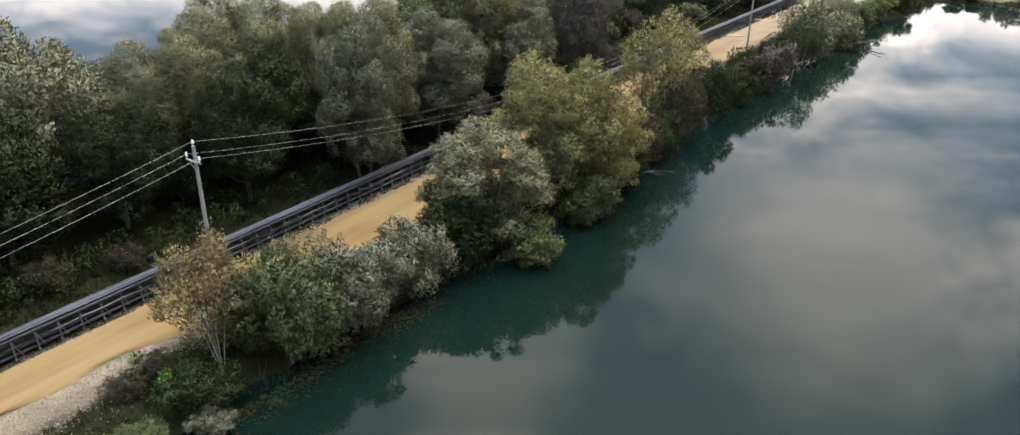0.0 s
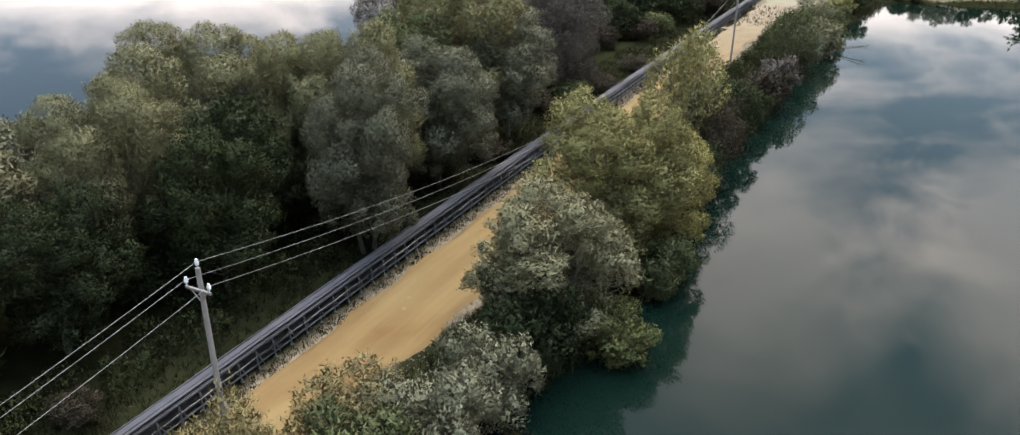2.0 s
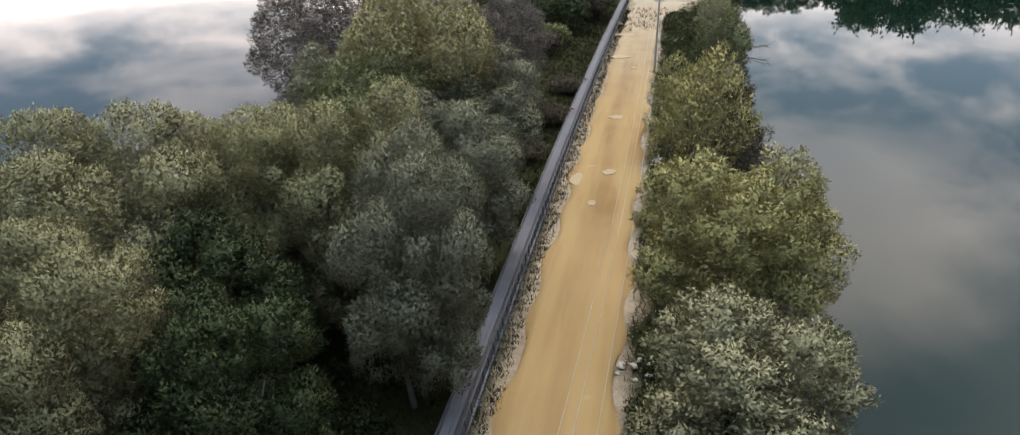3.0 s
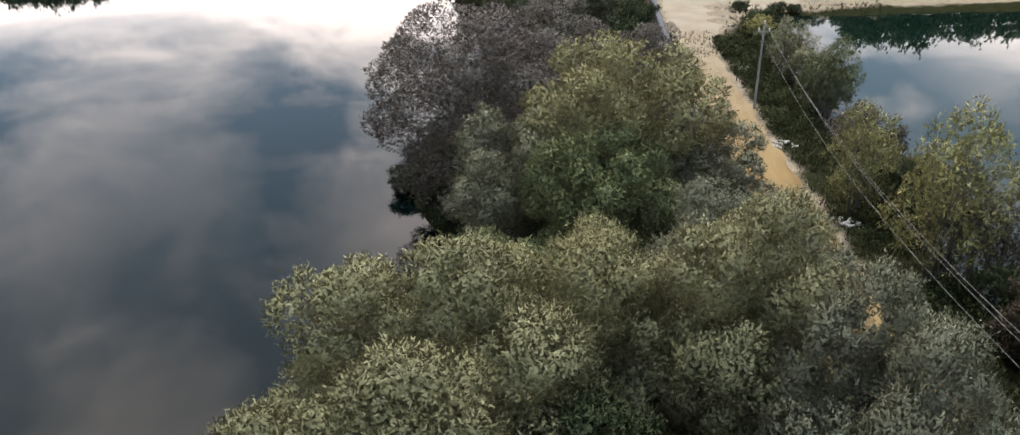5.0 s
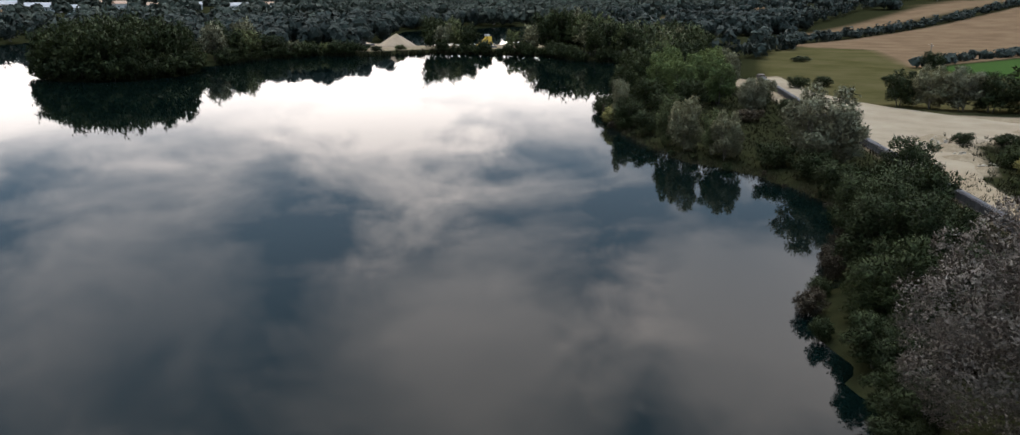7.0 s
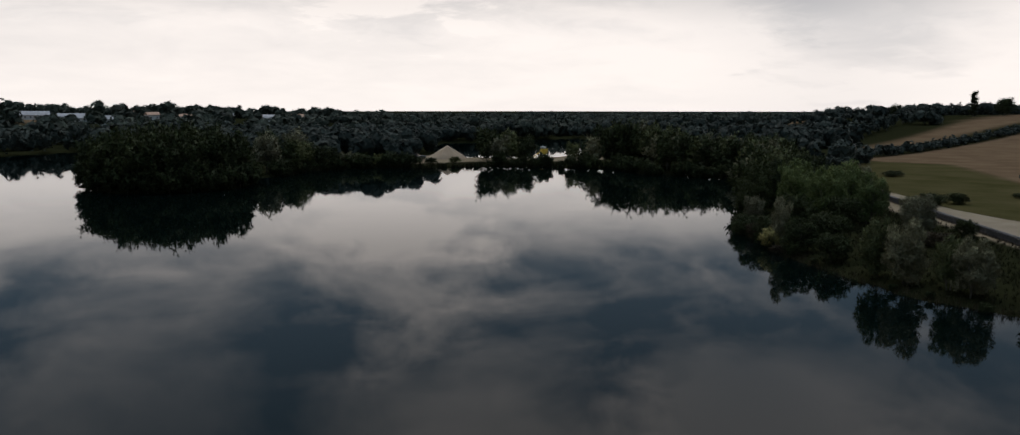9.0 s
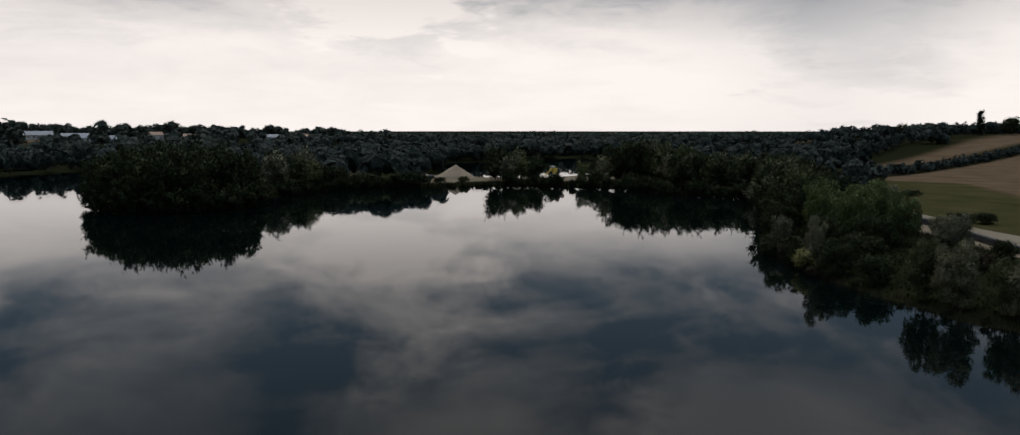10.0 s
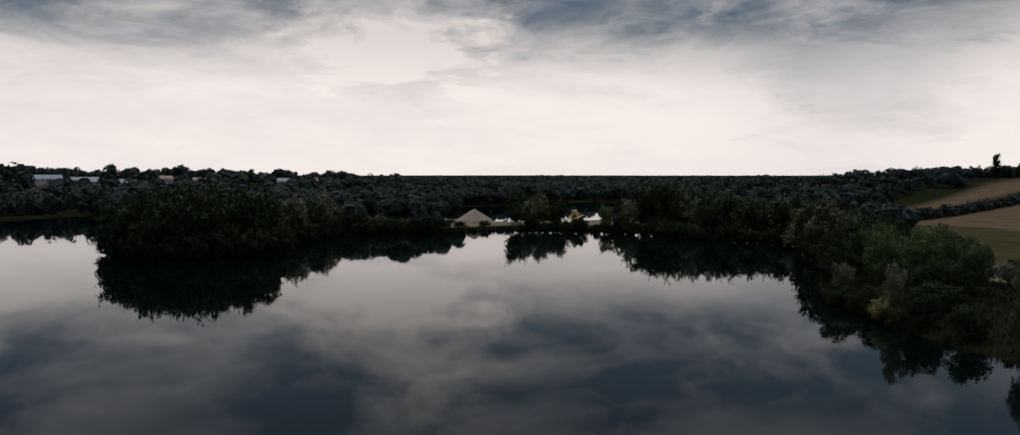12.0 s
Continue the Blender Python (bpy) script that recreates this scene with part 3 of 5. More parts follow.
def foliage(rng, lobes, count, length, width, knobs=11, knob=0.44, inner=0.25, ragged=0.16):
    """Small leaves in sprays over the knobs of each mass, and close growth inside, toned darker as shade. Gives the
    leaves, how each one's light falls and how pale it is.
    """
    pc, pr, pd = knobs_of(rng, lobes, knobs, knob)
    area = pr ** 2 / (pr ** 2).sum()
    per = 6
    want = count // per
    tufts = want * 3
    pick = rng.choice(len(pc), tufts, p=area)
    d = unit(rng.normal(size=(tufts, 3)) + 0.75 * pd[pick] + np.array([0, 0, 0.25]))
    mid = pc[pick] + d * (pr[pick] * (1 + ragged * (rng.normal(size=tufts) * 0.6 + 0.9 * rng.uniform(0, 1, tufts) ** 6)))[:, None]
    depth = np.full(tufts, 9.0)
    for c, r in zip(pc, pr):
        depth = np.minimum(depth, ((mid - c) ** 2).sum(1) / (r * r))
    keep = np.flatnonzero(depth > rng.uniform(0.55, 0.9, tufts))[:want]
    pick, d, mid = pick[keep], d[keep], mid[keep]
    k = len(keep)
    twig = 0.62 * rng.uniform(0, 1, k) + 0.38 * rng.uniform(0, 1, len(pc))[pick]
    axis = unit(d + np.array([0, 0, 0.75]) + 0.40 * rng.normal(size=(k, 3)))
    mid, ax, out, big, twig = (np.repeat(v, per, 0) for v in (mid, axis, d, pd[pick], twig))
    m = len(mid)
    start = mid + ax * rng.uniform(-0.7, 1.3, (m, 1)) * length + rng.normal(size=(m, 3)) * 0.36 * length
    flat = unit(out + 1.1 * rng.normal(size=(m, 3)))
    go = ax + 0.48 * rng.normal(size=(m, 3))
    go = unit(go - 0.55 * (go * flat).sum(1, keepdims=True) * flat)
    side = unit(np.cross(go, flat))
    ln = length * rng.uniform(0.6, 1.35, (m, 1))
    w = width * rng.uniform(0.7, 1.35, (m, 1))
    tris = np.stack([start - go * ln * 0.4 + side * w, start + go * ln * 0.6, start - go * ln * 0.4 - side * w], 1)
    # an inner shell of leaves that closes each knob
    q = int(count * inner)
    pick = rng.choice(len(pc), q, p=area)
    d2 = unit(rng.normal(size=(q, 3)) + 0.5 * pd[pick])
    st = pc[pick] + d2 * (pr[pick] * rng.uniform(0.5, 0.86, q))[:, None]
    go = unit(np.cross(d2, rng.normal(size=(q, 3))) + 0.3 * rng.normal(size=(q, 3)))
    side = unit(np.cross(go, d2 + 0.5 * rng.normal(size=(q, 3))))
    ln = rng.uniform(0.9, 1.5, (q, 1)) * length
    deep = np.stack([st - go * ln * 0.5 + side * ln * 0.30, st + go * ln * 0.5, st - go * ln * 0.5 - side * ln * 0.30], 1)
    tris = np.concatenate([tris, deep])
    tris[:, :, 2] = np.maximum(tris[:, :, 2], 0.05)
    soft = unit(np.concatenate([0.62 * out + 0.30 * big, 0.62 * d2 + 0.30 * pd[pick]]) + np.array([0, 0, 0.12]) + 0.14 * rng.normal(size=(m + q, 3)))
    # inner leaves keep to darker tones: shade put into their colour
    tone = np.concatenate([twig, rng.uniform(0.1, 0.5, q)])
    return tris, np.zeros((0, 4, 3)), soft, tone


def limbs(rng, height, radius, lobes, stems=1, girth=None, twigs=2):
    """A tapered trunk, or several, with limbs that reach into the lobes."""
    bm = bmesh.new()
    girth = girth or height * 0.016
    feet = []
    for s in range(stems):
        a = s * 6.283 / stems + rng.uniform(0, 1)
        off = 0 if stems == 1 else radius * 0.10
        p = Vector((off * math.cos(a), off * math.sin(a), -0.4))
        lean = Vector((math.cos(a), math.sin(a), 0)) * (0.0 if stems == 1 else radius * 0.35)
        knots = [p]
        for i in range(1, 5):
            f = i / 4
            knots.append(p + lean * f + Vector((rng.normal() * 0.15, rng.normal() * 0.15, (height * 0.72 + 0.4) * f)))
        for i in range(4):
            bar(bm, knots[i], knots[i + 1], girth * (1 - i * 0.21), 7, girth * (1 - (i + 1) * 0.21))
        feet.append(knots)
    for c, s in lobes:
        knots = feet[rng.randint(len(feet))]
        i = 1 if c[2] < height * 0.45 else 2
        a = knots[i]
        b = Vector(c) + Vector((0, 0, -0.2 * s))
        mid = (a + b) / 2 + Vector((0, 0, -0.08 * (b - a).length))
        bar(bm, a, mid, girth * 0.36, 4, girth * 0.24)
        bar(bm, mid, b, girth * 0.24, 4, girth * 0.10)
        for _ in range(twigs):
            e = b + Vector(unit(rng.normal(size=3))) * s * 0.9
            bar(bm, b, e, girth * 0.10, 3, girth * 0.03)
    return bm


def tree_kind(seed, height, radius, count, leaves, length, width, stems=1, low=0.22, knobs=11, knob=0.44, inner=0.25, ragged=0.16, flat=1.0, bark=None):
    """The meshes of one growth form: trunk and crown."""
    rng = np.random.RandomState(seed)
    lobes = lobes_of(rng, height, radius, count, low, flat)
    wood = bpy.data.meshes.new("trunk")
    bm = limbs(rng, height, radius, lobes, stems, twigs=0 if length > 0.5 else 2)
    bm.to_mesh(wood)
    bm.free()
    wood.materials.append(bark or BARK)
    return dict(height=height, radius=radius, wood=wood, leaves=foliage(rng, lobes, leaves, length, width, knobs, knob, inner, ragged), crowns={})


def plant(kind, name, x, y, height, radius, leaf, label, turn=0.0, group="", category="tree", sink=0.0):
    """One tree or shrub of a growth form, scaled to its own height and spread."""
    if leaf.name not in kind["crowns"]:
        kind["crowns"][leaf.name] = leaf_mesh("crown", kind["leaves"][0], kind["leaves"][1], leaf, kind["leaves"][2], kind["leaves"][3])
    root = new(name)
    sx, sz = radius / kind["radius"], height / kind["height"]
    root.matrix_basis = pose(x, y, z_at(x, y) - sink, 0, 0, turn)
    m = Matrix.Diagonal((sx, sx, sz, 1))
    child("trunk", kind["wood"], root, m)
    child("crown", kind["crowns"][leaf.name], root, m)
    return tagged(root, label, category, group)


WILLOW_A = tree_kind(11, 16, 6.0, 21, 48000, 0.23, 0.042, knob=0.38)
WILLOW_B = tree_kind(12, 15, 5.5, 18, 44000, 0.23, 0.042, stems=2, ragged=0.22, knob=0.38)
WILLOW_C = tree_kind(13, 17, 6.5, 24, 54000, 0.23, 0.042, knob=0.38)
FINE_A = tree_kind(26, 15, 6.0, 19, 118000, 0.165, 0.027, knob=0.42, knobs=12, low=0.14)
FINE_B = tree_kind(27, 14, 5.6, 17, 108000, 0.165, 0.027, stems=2, ragged=0.22, knob=0.40, knobs=12, low=0.14)
DOME = tree_kind(14, 18, 9.5, 44, 130000, 0.16, 0.044, stems=3, low=0.12, ragged=0.10, knobs=13, knob=0.38)
SHRUB_A = tree_kind(15, 6, 3.2, 13, 12000, 0.22, 0.040, stems=4, low=0.12, ragged=0.2)
SHRUB_B = tree_kind(16, 5, 3.0, 11, 9600, 0.22, 0.040, stems=5, low=0.12, ragged=0.25)
SPARSE = tree_kind(17, 9, 3.2, 16, 9000, 0.26, 0.040, stems=5, low=0.2, inner=0.03, ragged=0.5, knob=0.5)
MID_WILLOW = tree_kind(23, 15, 5.8, 19, 20000, 0.36, 0.080, stems=2)
MID_SHRUB = tree_kind(24, 5.5, 3.2, 11, 3900, 0.33, 0.084, stems=3, low=0.12, ragged=0.22)
FEATHER = tree_kind(25, 7, 2.8, 14, 11500, 0.24, 0.034, stems=5, low=0.15, inner=0.03, ragged=0.5)
UPRIGHT = tree_kind(22, 11, 4.6, 15, 9500, 0.38, 0.090, stems=2, low=0.07)
POPLAR = tree_kind(18, 20, 2.6, 16, 3000, 0.9, 0.25, low=0.1)
FAR_A = tree_kind(19, 11, 4.6, 13, 1800, 0.75, 0.23, knobs=7, inner=0.1)
FAR_B = tree_kind(20, 11, 5.0, 11, 1800, 0.75, 0.23, knobs=7, inner=0.1)
FAR_SHRUB = tree_kind(21, 5, 3.4, 8, 1300, 0.6, 0.19, low=0.1, knobs=7)

SILVERY = "silver-green willow with billowing crown on the causeway"
OLIVE = "yellow-olive willow with full rounded crown beside the road"
GREYED = "grey-purple sallow with wide domed crown over the water"

# causeway, road side of the lake
EAST = [
    (FEATHER, -18.0, 40.6, 7.6, 3.0, LEAF_STRAW, "straw-coloured thin shrub on the road's edge"),
    (SHRUB_A, -13.5, 41.0, 7.4, 3.9, LEAF_GREEN, "dark green willow shrub on the lake bank"),
    (FEATHER, -13.6, 46.4, 5.4, 3.0, LEAF_STRAW, "straw-coloured shrub beside the sandy road"),
    (SHRUB_A, -10.0, 45.4, 6.3, 3.7, LEAF_SILVER, "grey-green willow shrub on the lake bank"),
    (SHRUB_B, -6.8, 49.4, 5.2, 3.3, LEAF_SILVER, "grey-green willow shrub on the lake bank"),
    (SHRUB_A, -4.0, 53.6, 6.6, 3.6, LEAF_DARK, "dark green leafy shrub on the lake bank"),
    (WILLOW_B, -2.2, 57.2, 9.7, 5.3, LEAF_SILVER, "grey-green willow leaning over the lake"),
    (SHRUB_B, -17.4, 36.2, 2.6, 2.6, LEAF_DARK, "low dark green growth on the lake bank"),
    (SHRUB_B, -19.4, 32.6, 1.4, 1.6, LEAF_GREEN, "low green growth on the lake bank"),
    (SHRUB_B, -23.0, 28.5, 1.6, 2.0, LEAF_DARK, "low dark green growth on the lake bank"),
    (SHRUB_A, 6.6, 62.6, 5.0, 3.2, LEAF_GREEN, "green willow shrub at the water's edge"),
    (SHRUB_A, 10.8, 71.8, 5.5, 3.2, LEAF_DARK, "dark green shrub at the water's edge"),
    (SHRUB_B, 15.6, 79.0, 5.0, 3.0, LEAF_DARK, "dark green shrub at the water's edge"),
    (SHRUB_B, 1.8, 55.0, 4.0, 2.9, LEAF_GREEN, "green willow shrub at the water's edge"),
    (WILLOW_A, 3.9, 66.2, 13.2, 6.0, LEAF_OLIVE, OLIVE),
    (WILLOW_C, 8.6, 68.6, 10.5, 4.2, LEAF_OLIVE, "olive willow at the water's edge"),
    (SHRUB_A, 12.4, 75.8, 6.0, 3.4, LEAF_BROWN, "brownish scrub with bare stems on the bank"),
    (SPARSE, 15.8, 85.2, 13.0, 4.0, LEAF_OLIVE, "slender sparse willow beside the road"),
    (SPARSE, 21.0, 96.5, 9.5, 3.2, LEAF_OLIVE, "slender sparse willow beside the road"),
    (SPARSE, 18.5, 83.6, 8.0, 3.2, LEAF_BROWN, "thin brown scrub with bare stems"),
    (SHRUB_A, 23.5, 91.5, 7.0, 3.6, LEAF_DARK, "dark green shrub on the lake bank"),
    (SHRUB_B, 28.8, 98.5, 5.2, 3.0, LEAF_DARK, "dark green shrub on the lake bank"),
    (MID_SHRUB, 33.5, 104.0, 5.0, 3.0, LEAF_BROWN, "brownish shrub on the lake bank"),
    (MID_SHRUB, 38.0, 110.6, 5.2, 3.0, LEAF_PURPLE, "greyish shrub on the lake bank"),
    (SPARSE, 44.0, 119.5, 10.0, 3.6, LEAF_GREEN, "sparse green willow beside the road"),
    (MID_SHRUB, 47.0, 122.5, 7.0, 3.4, LEAF_SILVER, "grey willow shrub over the water"),
    (MID_SHRUB, 54.0, 131.0, 6.4, 3.6, LEAF_SILVER, "grey willow shrub over the water"),
    (SPARSE, 55.0, 136.0, 9.0, 3.4, LEAF_SILVER, "sparse grey willow beside the road"),
    (MID_SHRUB, 62.0, 143.0, 5.5, 3.4, LEAF_GREEN, "green shrub on the lake bank"),
    (MID_SHRUB, 68.5, 152.5, 4.0, 3.0, LEAF_GREEN, "green shrub on the lake bank"),
    (MID_SHRUB, 80.0, 166.0, 4.6, 3.6, LEAF_DARK, "dark shrub beside the pond"),
    (MID_SHRUB, 74.0, 161.0, 3.6, 3.0, LEAF_OLIVE, "olive shrub beside the pond"),
]
for i, (kind, x, y, h, r, leaf, label) in enumerate(EAST):
    plant(kind, "willow" if h > 8 else "shrub", x, y, h, r, leaf, label, i * 47, category="tree" if h > 8 else "shrub")

# the wood on the other side of the conveyor
WEST = [
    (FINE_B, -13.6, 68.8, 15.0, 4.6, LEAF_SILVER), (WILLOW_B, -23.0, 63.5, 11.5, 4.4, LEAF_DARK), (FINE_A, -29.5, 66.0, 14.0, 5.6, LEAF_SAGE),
    (FINE_A, -28.0, 77.0, 15.6, 7.0, LEAF_SAGE), (FINE_B, -14.4, 75.6, 15.8, 5.6, LEAF_SAGE), (FINE_A, -20.0, 79.0, 14.6, 5.6, LEAF_SAGE),
    (FINE_B, -7.8, 81.5, 13.0, 5.8, LEAF_SILVER), (WILLOW_A, 0.2, 94.0, 12.6, 5.4, LEAF_SILVER), (FINE_B, -19.0, 86.5, 11.2, 5.0, LEAF_GREEN), (WILLOW_C, -9.8, 91.0, 13.8, 5.6, LEAF_GREEN),
    (WILLOW_C, -4.4, 97.0, 17.6, 7.4, LEAF_SAGE), (WILLOW_A, -10.5, 100.5, 12.8, 5.2, LEAF_SILVER),
    (MID_WILLOW, -37.0, 59.0, 14.0, 5.6, LEAF_SILVER), (MID_WILLOW, -39.0, 70.0, 11.5, 5.4, LEAF_SILVER), (MID_WILLOW, -44.0, 63.0, 15.5, 5.8, LEAF_SILVER),
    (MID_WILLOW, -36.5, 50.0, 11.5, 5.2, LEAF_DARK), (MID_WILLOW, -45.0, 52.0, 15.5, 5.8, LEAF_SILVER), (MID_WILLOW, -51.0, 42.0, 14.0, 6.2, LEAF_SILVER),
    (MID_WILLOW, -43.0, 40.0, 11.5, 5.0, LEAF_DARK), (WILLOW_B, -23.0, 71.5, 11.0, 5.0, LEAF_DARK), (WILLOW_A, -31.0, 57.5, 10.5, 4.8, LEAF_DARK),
]
for i, (kind, x, y, h, r, leaf) in enumerate(WEST):
    plant(kind, "willow", x, y, h, r, leaf, SILVERY if leaf is LEAF_SILVER else "sage-green willow with billowing crown on the causeway" if leaf is LEAF_SAGE else "green willow in the wood beside the conveyor", i * 71, "wood beside the conveyor")
plant(DOME, "sallow", -4.7, 113.8, 17.6, 11.8, LEAF_PURPLE, GREYED, 20)
plant(DOME, "sallow", 8.5, 113.5, 14.6, 6.8, LEAF_PURPLE, "grey sallow with rounded crown in the wood", 160)
plant(WILLOW_C, "sallow", 0.0, 107.5, 13.6, 6.2, LEAF_SILVER, "grey sallow with rounded crown in the wood", 80)

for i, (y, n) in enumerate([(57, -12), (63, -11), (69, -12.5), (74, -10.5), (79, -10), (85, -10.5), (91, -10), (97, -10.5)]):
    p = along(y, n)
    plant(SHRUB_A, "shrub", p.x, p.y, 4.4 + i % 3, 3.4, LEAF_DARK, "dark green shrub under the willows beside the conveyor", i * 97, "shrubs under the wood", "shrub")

# low growth along the shore and the open ground beyond the wood
LOW = [
    (MID_SHRUB, 31, 156, 7.4, 5.0, LEAF_DARK), (MID_WILLOW, 22, 149.5, 9.0, 5.0, LEAF_DARK), (MID_WILLOW, 13.5, 141, 9.6, 5.2, LEAF_DARK), (SHRUB_A, 6, 135, 7.4, 4.6, LEAF_DARK), (SHRUB_A, 24, 143, 6.6, 4.4, LEAF_DARK), (SHRUB_A, 15.5, 133, 5.8, 4.2, LEAF_DARK), (SHRUB_B, 10, 128, 5.0, 3.8, LEAF_DARK), (SHRUB_B, 47.9, 161.0, 4.6, 2.4, LEAF_BROWN),
    (MID_SHRUB, 40, 156.5, 6.5, 4.4, LEAF_DARK), (UPRIGHT, 49.0, 164.5, 8.0, 4.2, LEAF_DARK), (SHRUB_B, 14, 128, 3.6, 3.6, LEAF_GREEN), (SHRUB_A, -6.5, 125.0, 3.6, 3.0, LEAF_DARK), (SHRUB_A, -1.0, 131.0, 4.2, 3.4, LEAF_DARK), (SHRUB_B, 3.0, 127.0, 3.2, 3.0, LEAF_BROWN), (SHRUB_B, -10.5, 114.0, 3.0, 2.6, LEAF_DARK), (SHRUB_A, -17.6, 100.5, 3.0, 2.4, LEAF_DARK), (SHRUB_B, -10.6, 110.4, 3.4, 2.4, LEAF_DARK), (SHRUB_B, -10.0, 122.4, 2.6, 2.4, LEAF_DARK), (SHRUB_B, 4.5, 134.0, 4.4, 3.2, LEAF_DARK), (SHRUB_B, 8.0, 123.0, 3.0, 3.2, LEAF_BROWN), (SHRUB_A, 20, 136, 4.2, 3.4, LEAF_BROWN),
    (SHRUB_B, 4, 104.5, 2.6, 3.2, LEAF_BROWN), (SHRUB_B, 12, 115, 2.4, 3.2, LEAF_BROWN), (MID_SHRUB, 28, 142, 3.6, 3.4, LEAF_BROWN), (SHRUB_B, 10, 108.5, 2.2, 2.8, LEAF_GREEN),
    (MID_SHRUB, 33, 147, 3.4, 3.2, LEAF_GREEN), (SHRUB_B, -2.5, 88.0, 2.2, 2.6, LEAF_BROWN),
    (UPRIGHT, 51.5, 182, 13.2, 7.0, LEAF_SILVER), (MID_SHRUB, 44.5, 177, 4.2, 3.6, LEAF_DARK), (MID_SHRUB, 45.5, 186, 4.0, 3.2, LEAF_DARK), (MID_SHRUB, 40.0, 169, 4.6, 3.6, LEAF_DARK), (UPRIGHT, 43.6, 210, 9.4, 2.7, LEAF_GREEN), (UPRIGHT, 42.8, 204.5, 9.8, 3.5, LEAF_SILVER), (UPRIGHT, 43.6, 198.2, 7.8, 2.6, LEAF_GREEN), (UPRIGHT, 43.2, 194.6, 8.4, 3.0, LEAF_SILVER),
    (UPRIGHT, 49.5, 230.5, 7.0, 3.6, LEAF_DARK), (UPRIGHT, 52, 237, 10.0, 2.2, LEAF_SILVER), (MID_SHRUB, 47, 221, 5.0, 3.2, LEAF_DARK), (UPRIGHT, 88.7, 234, 8.4, 3.7, LEAF_SILVER), (MID_SHRUB, 95, 238, 4.0, 3.0, LEAF_DARK),
    (UPRIGHT, 127.0, 222.5, 9.0, 4.6, LEAF_DARK), (UPRIGHT, 129.0, 215.5, 10.6, 5.0, LEAF_SILVER), (UPRIGHT, 132, 209.5, 10.6, 5.0, LEAF_SILVER), (UPRIGHT, 136, 205, 9.6, 4.8, LEAF_DARK), (UPRIGHT, 141, 201, 8.0, 4.6, LEAF_DARK),
    (MID_SHRUB, 146, 262, 3.2, 3.2, LEAF_DARK), (MID_SHRUB, 150, 240, 1.8, 2.6, LEAF_DARK), (MID_SHRUB, 176, 262, 1.6, 2.4, LEAF_DARK), (MID_SHRUB, 212, 330, 2.4, 4.4, LEAF_DARK),
    (MID_SHRUB, 55, 241, 5.4, 4.0, LEAF_DARK), (MID_SHRUB, 66, 238, 5.0, 4.2, LEAF_DARK), (MID_SHRUB, 70, 250, 7.5, 4.6, LEAF_DARK), (MID_SHRUB, 80, 246, 7.0, 4.6, LEAF_DARK), (MID_SHRUB, 76, 222, 3.0, 3.2, LEAF_BROWN), (MID_SHRUB, 52, 238, 4.4, 3.4, LEAF_OLIVE), (MID_SHRUB, 58, 246, 4.2, 3.4, LEAF_DARK), (MID_SHRUB, 71, 263, 6.2, 2.4, LEAF_SILVER),
    (MID_SHRUB, 62, 256, 4.0, 3.2, LEAF_DARK), (MID_SHRUB, 92, 226, 3.6, 2.6, LEAF_DARK), (MID_SHRUB, 112, 252, 5.0, 3.0, LEAF_SILVER),
    (MID_SHRUB, 90.5, 182.6, 2.4, 1.9, LEAF_DARK), (MID_SHRUB, 98.5, 179.6, 2.2, 2.2, LEAF_DARK), (MID_SHRUB, 101.5, 178, 1.9, 1.9, LEAF_DARK),
        (MID_SHRUB, 135, 262, 3.6, 3.4, LEAF_DARK), (MID_SHRUB, 226, 281, 6.5, 4.5, LEAF_DARK), (MID_SHRUB, 240, 290, 3.0, 4.5, LEAF_DARK),
]
for i, (kind, x, y, h, r, leaf) in enumerate(LOW):
    colour = {"alder_leaf_dark": "dark green", "willow_leaf_green": "green", "willow_leaf_silver": "silver-grey", "scrub_leaf_brown": "brownish", "willow_leaf_olive": "olive"}[leaf.name]
    plant(kind, "shrub", x, y, h, r, leaf, f"{colour} rounded shrub on rough lakeside ground", i * 53, category="shrub")
PENINSULA = [(82, 252, 13, 4.6, LEAF_BRIGHT), (90, 247, 12, 4.2, LEAF_BRIGHT), (84, 262, 12.5, 5.0, LEAF_BRIGHT), (93, 256, 12.5, 5.2, LEAF_BRIGHT), (101, 263, 13.2, 5.4, LEAF_BRIGHT), (92, 270, 13.4, 5.2, LEAF_BRIGHT), (104, 275, 14, 5.4, LEAF_DARK), (110, 267, 12.5, 5, LEAF_SILVER), (83, 274, 12.5, 5, LEAF_DARK), (76, 268, 9.5, 4.2, LEAF_DARK), (98, 284, 13, 5, LEAF_DARK)]
for i, (x, y, h, r, leaf) in enumerate(PENINSULA):
    plant(UPRIGHT, "willow", x, y, h, r, leaf, "upright green willow in a clump on the peninsula", i * 61, "clump on the peninsula")
for i, (x, y, h, r) in enumerate([(150, 196, 14, 8), (160, 190, 15, 8.5), (171, 196, 14, 8), (158, 204, 15, 8.5), (182, 190, 15, 8), (194, 187, 15, 8), (206, 184, 15, 8.5), (218, 180, 14, 8), (230, 176, 14, 8)]):
    plant(FAR_B, "oak", x, y, h, r, LEAF_DARK, "dark broad tree behind the sandy bank", i * 90)

# ---------------------------------------------------------------- island and far banks


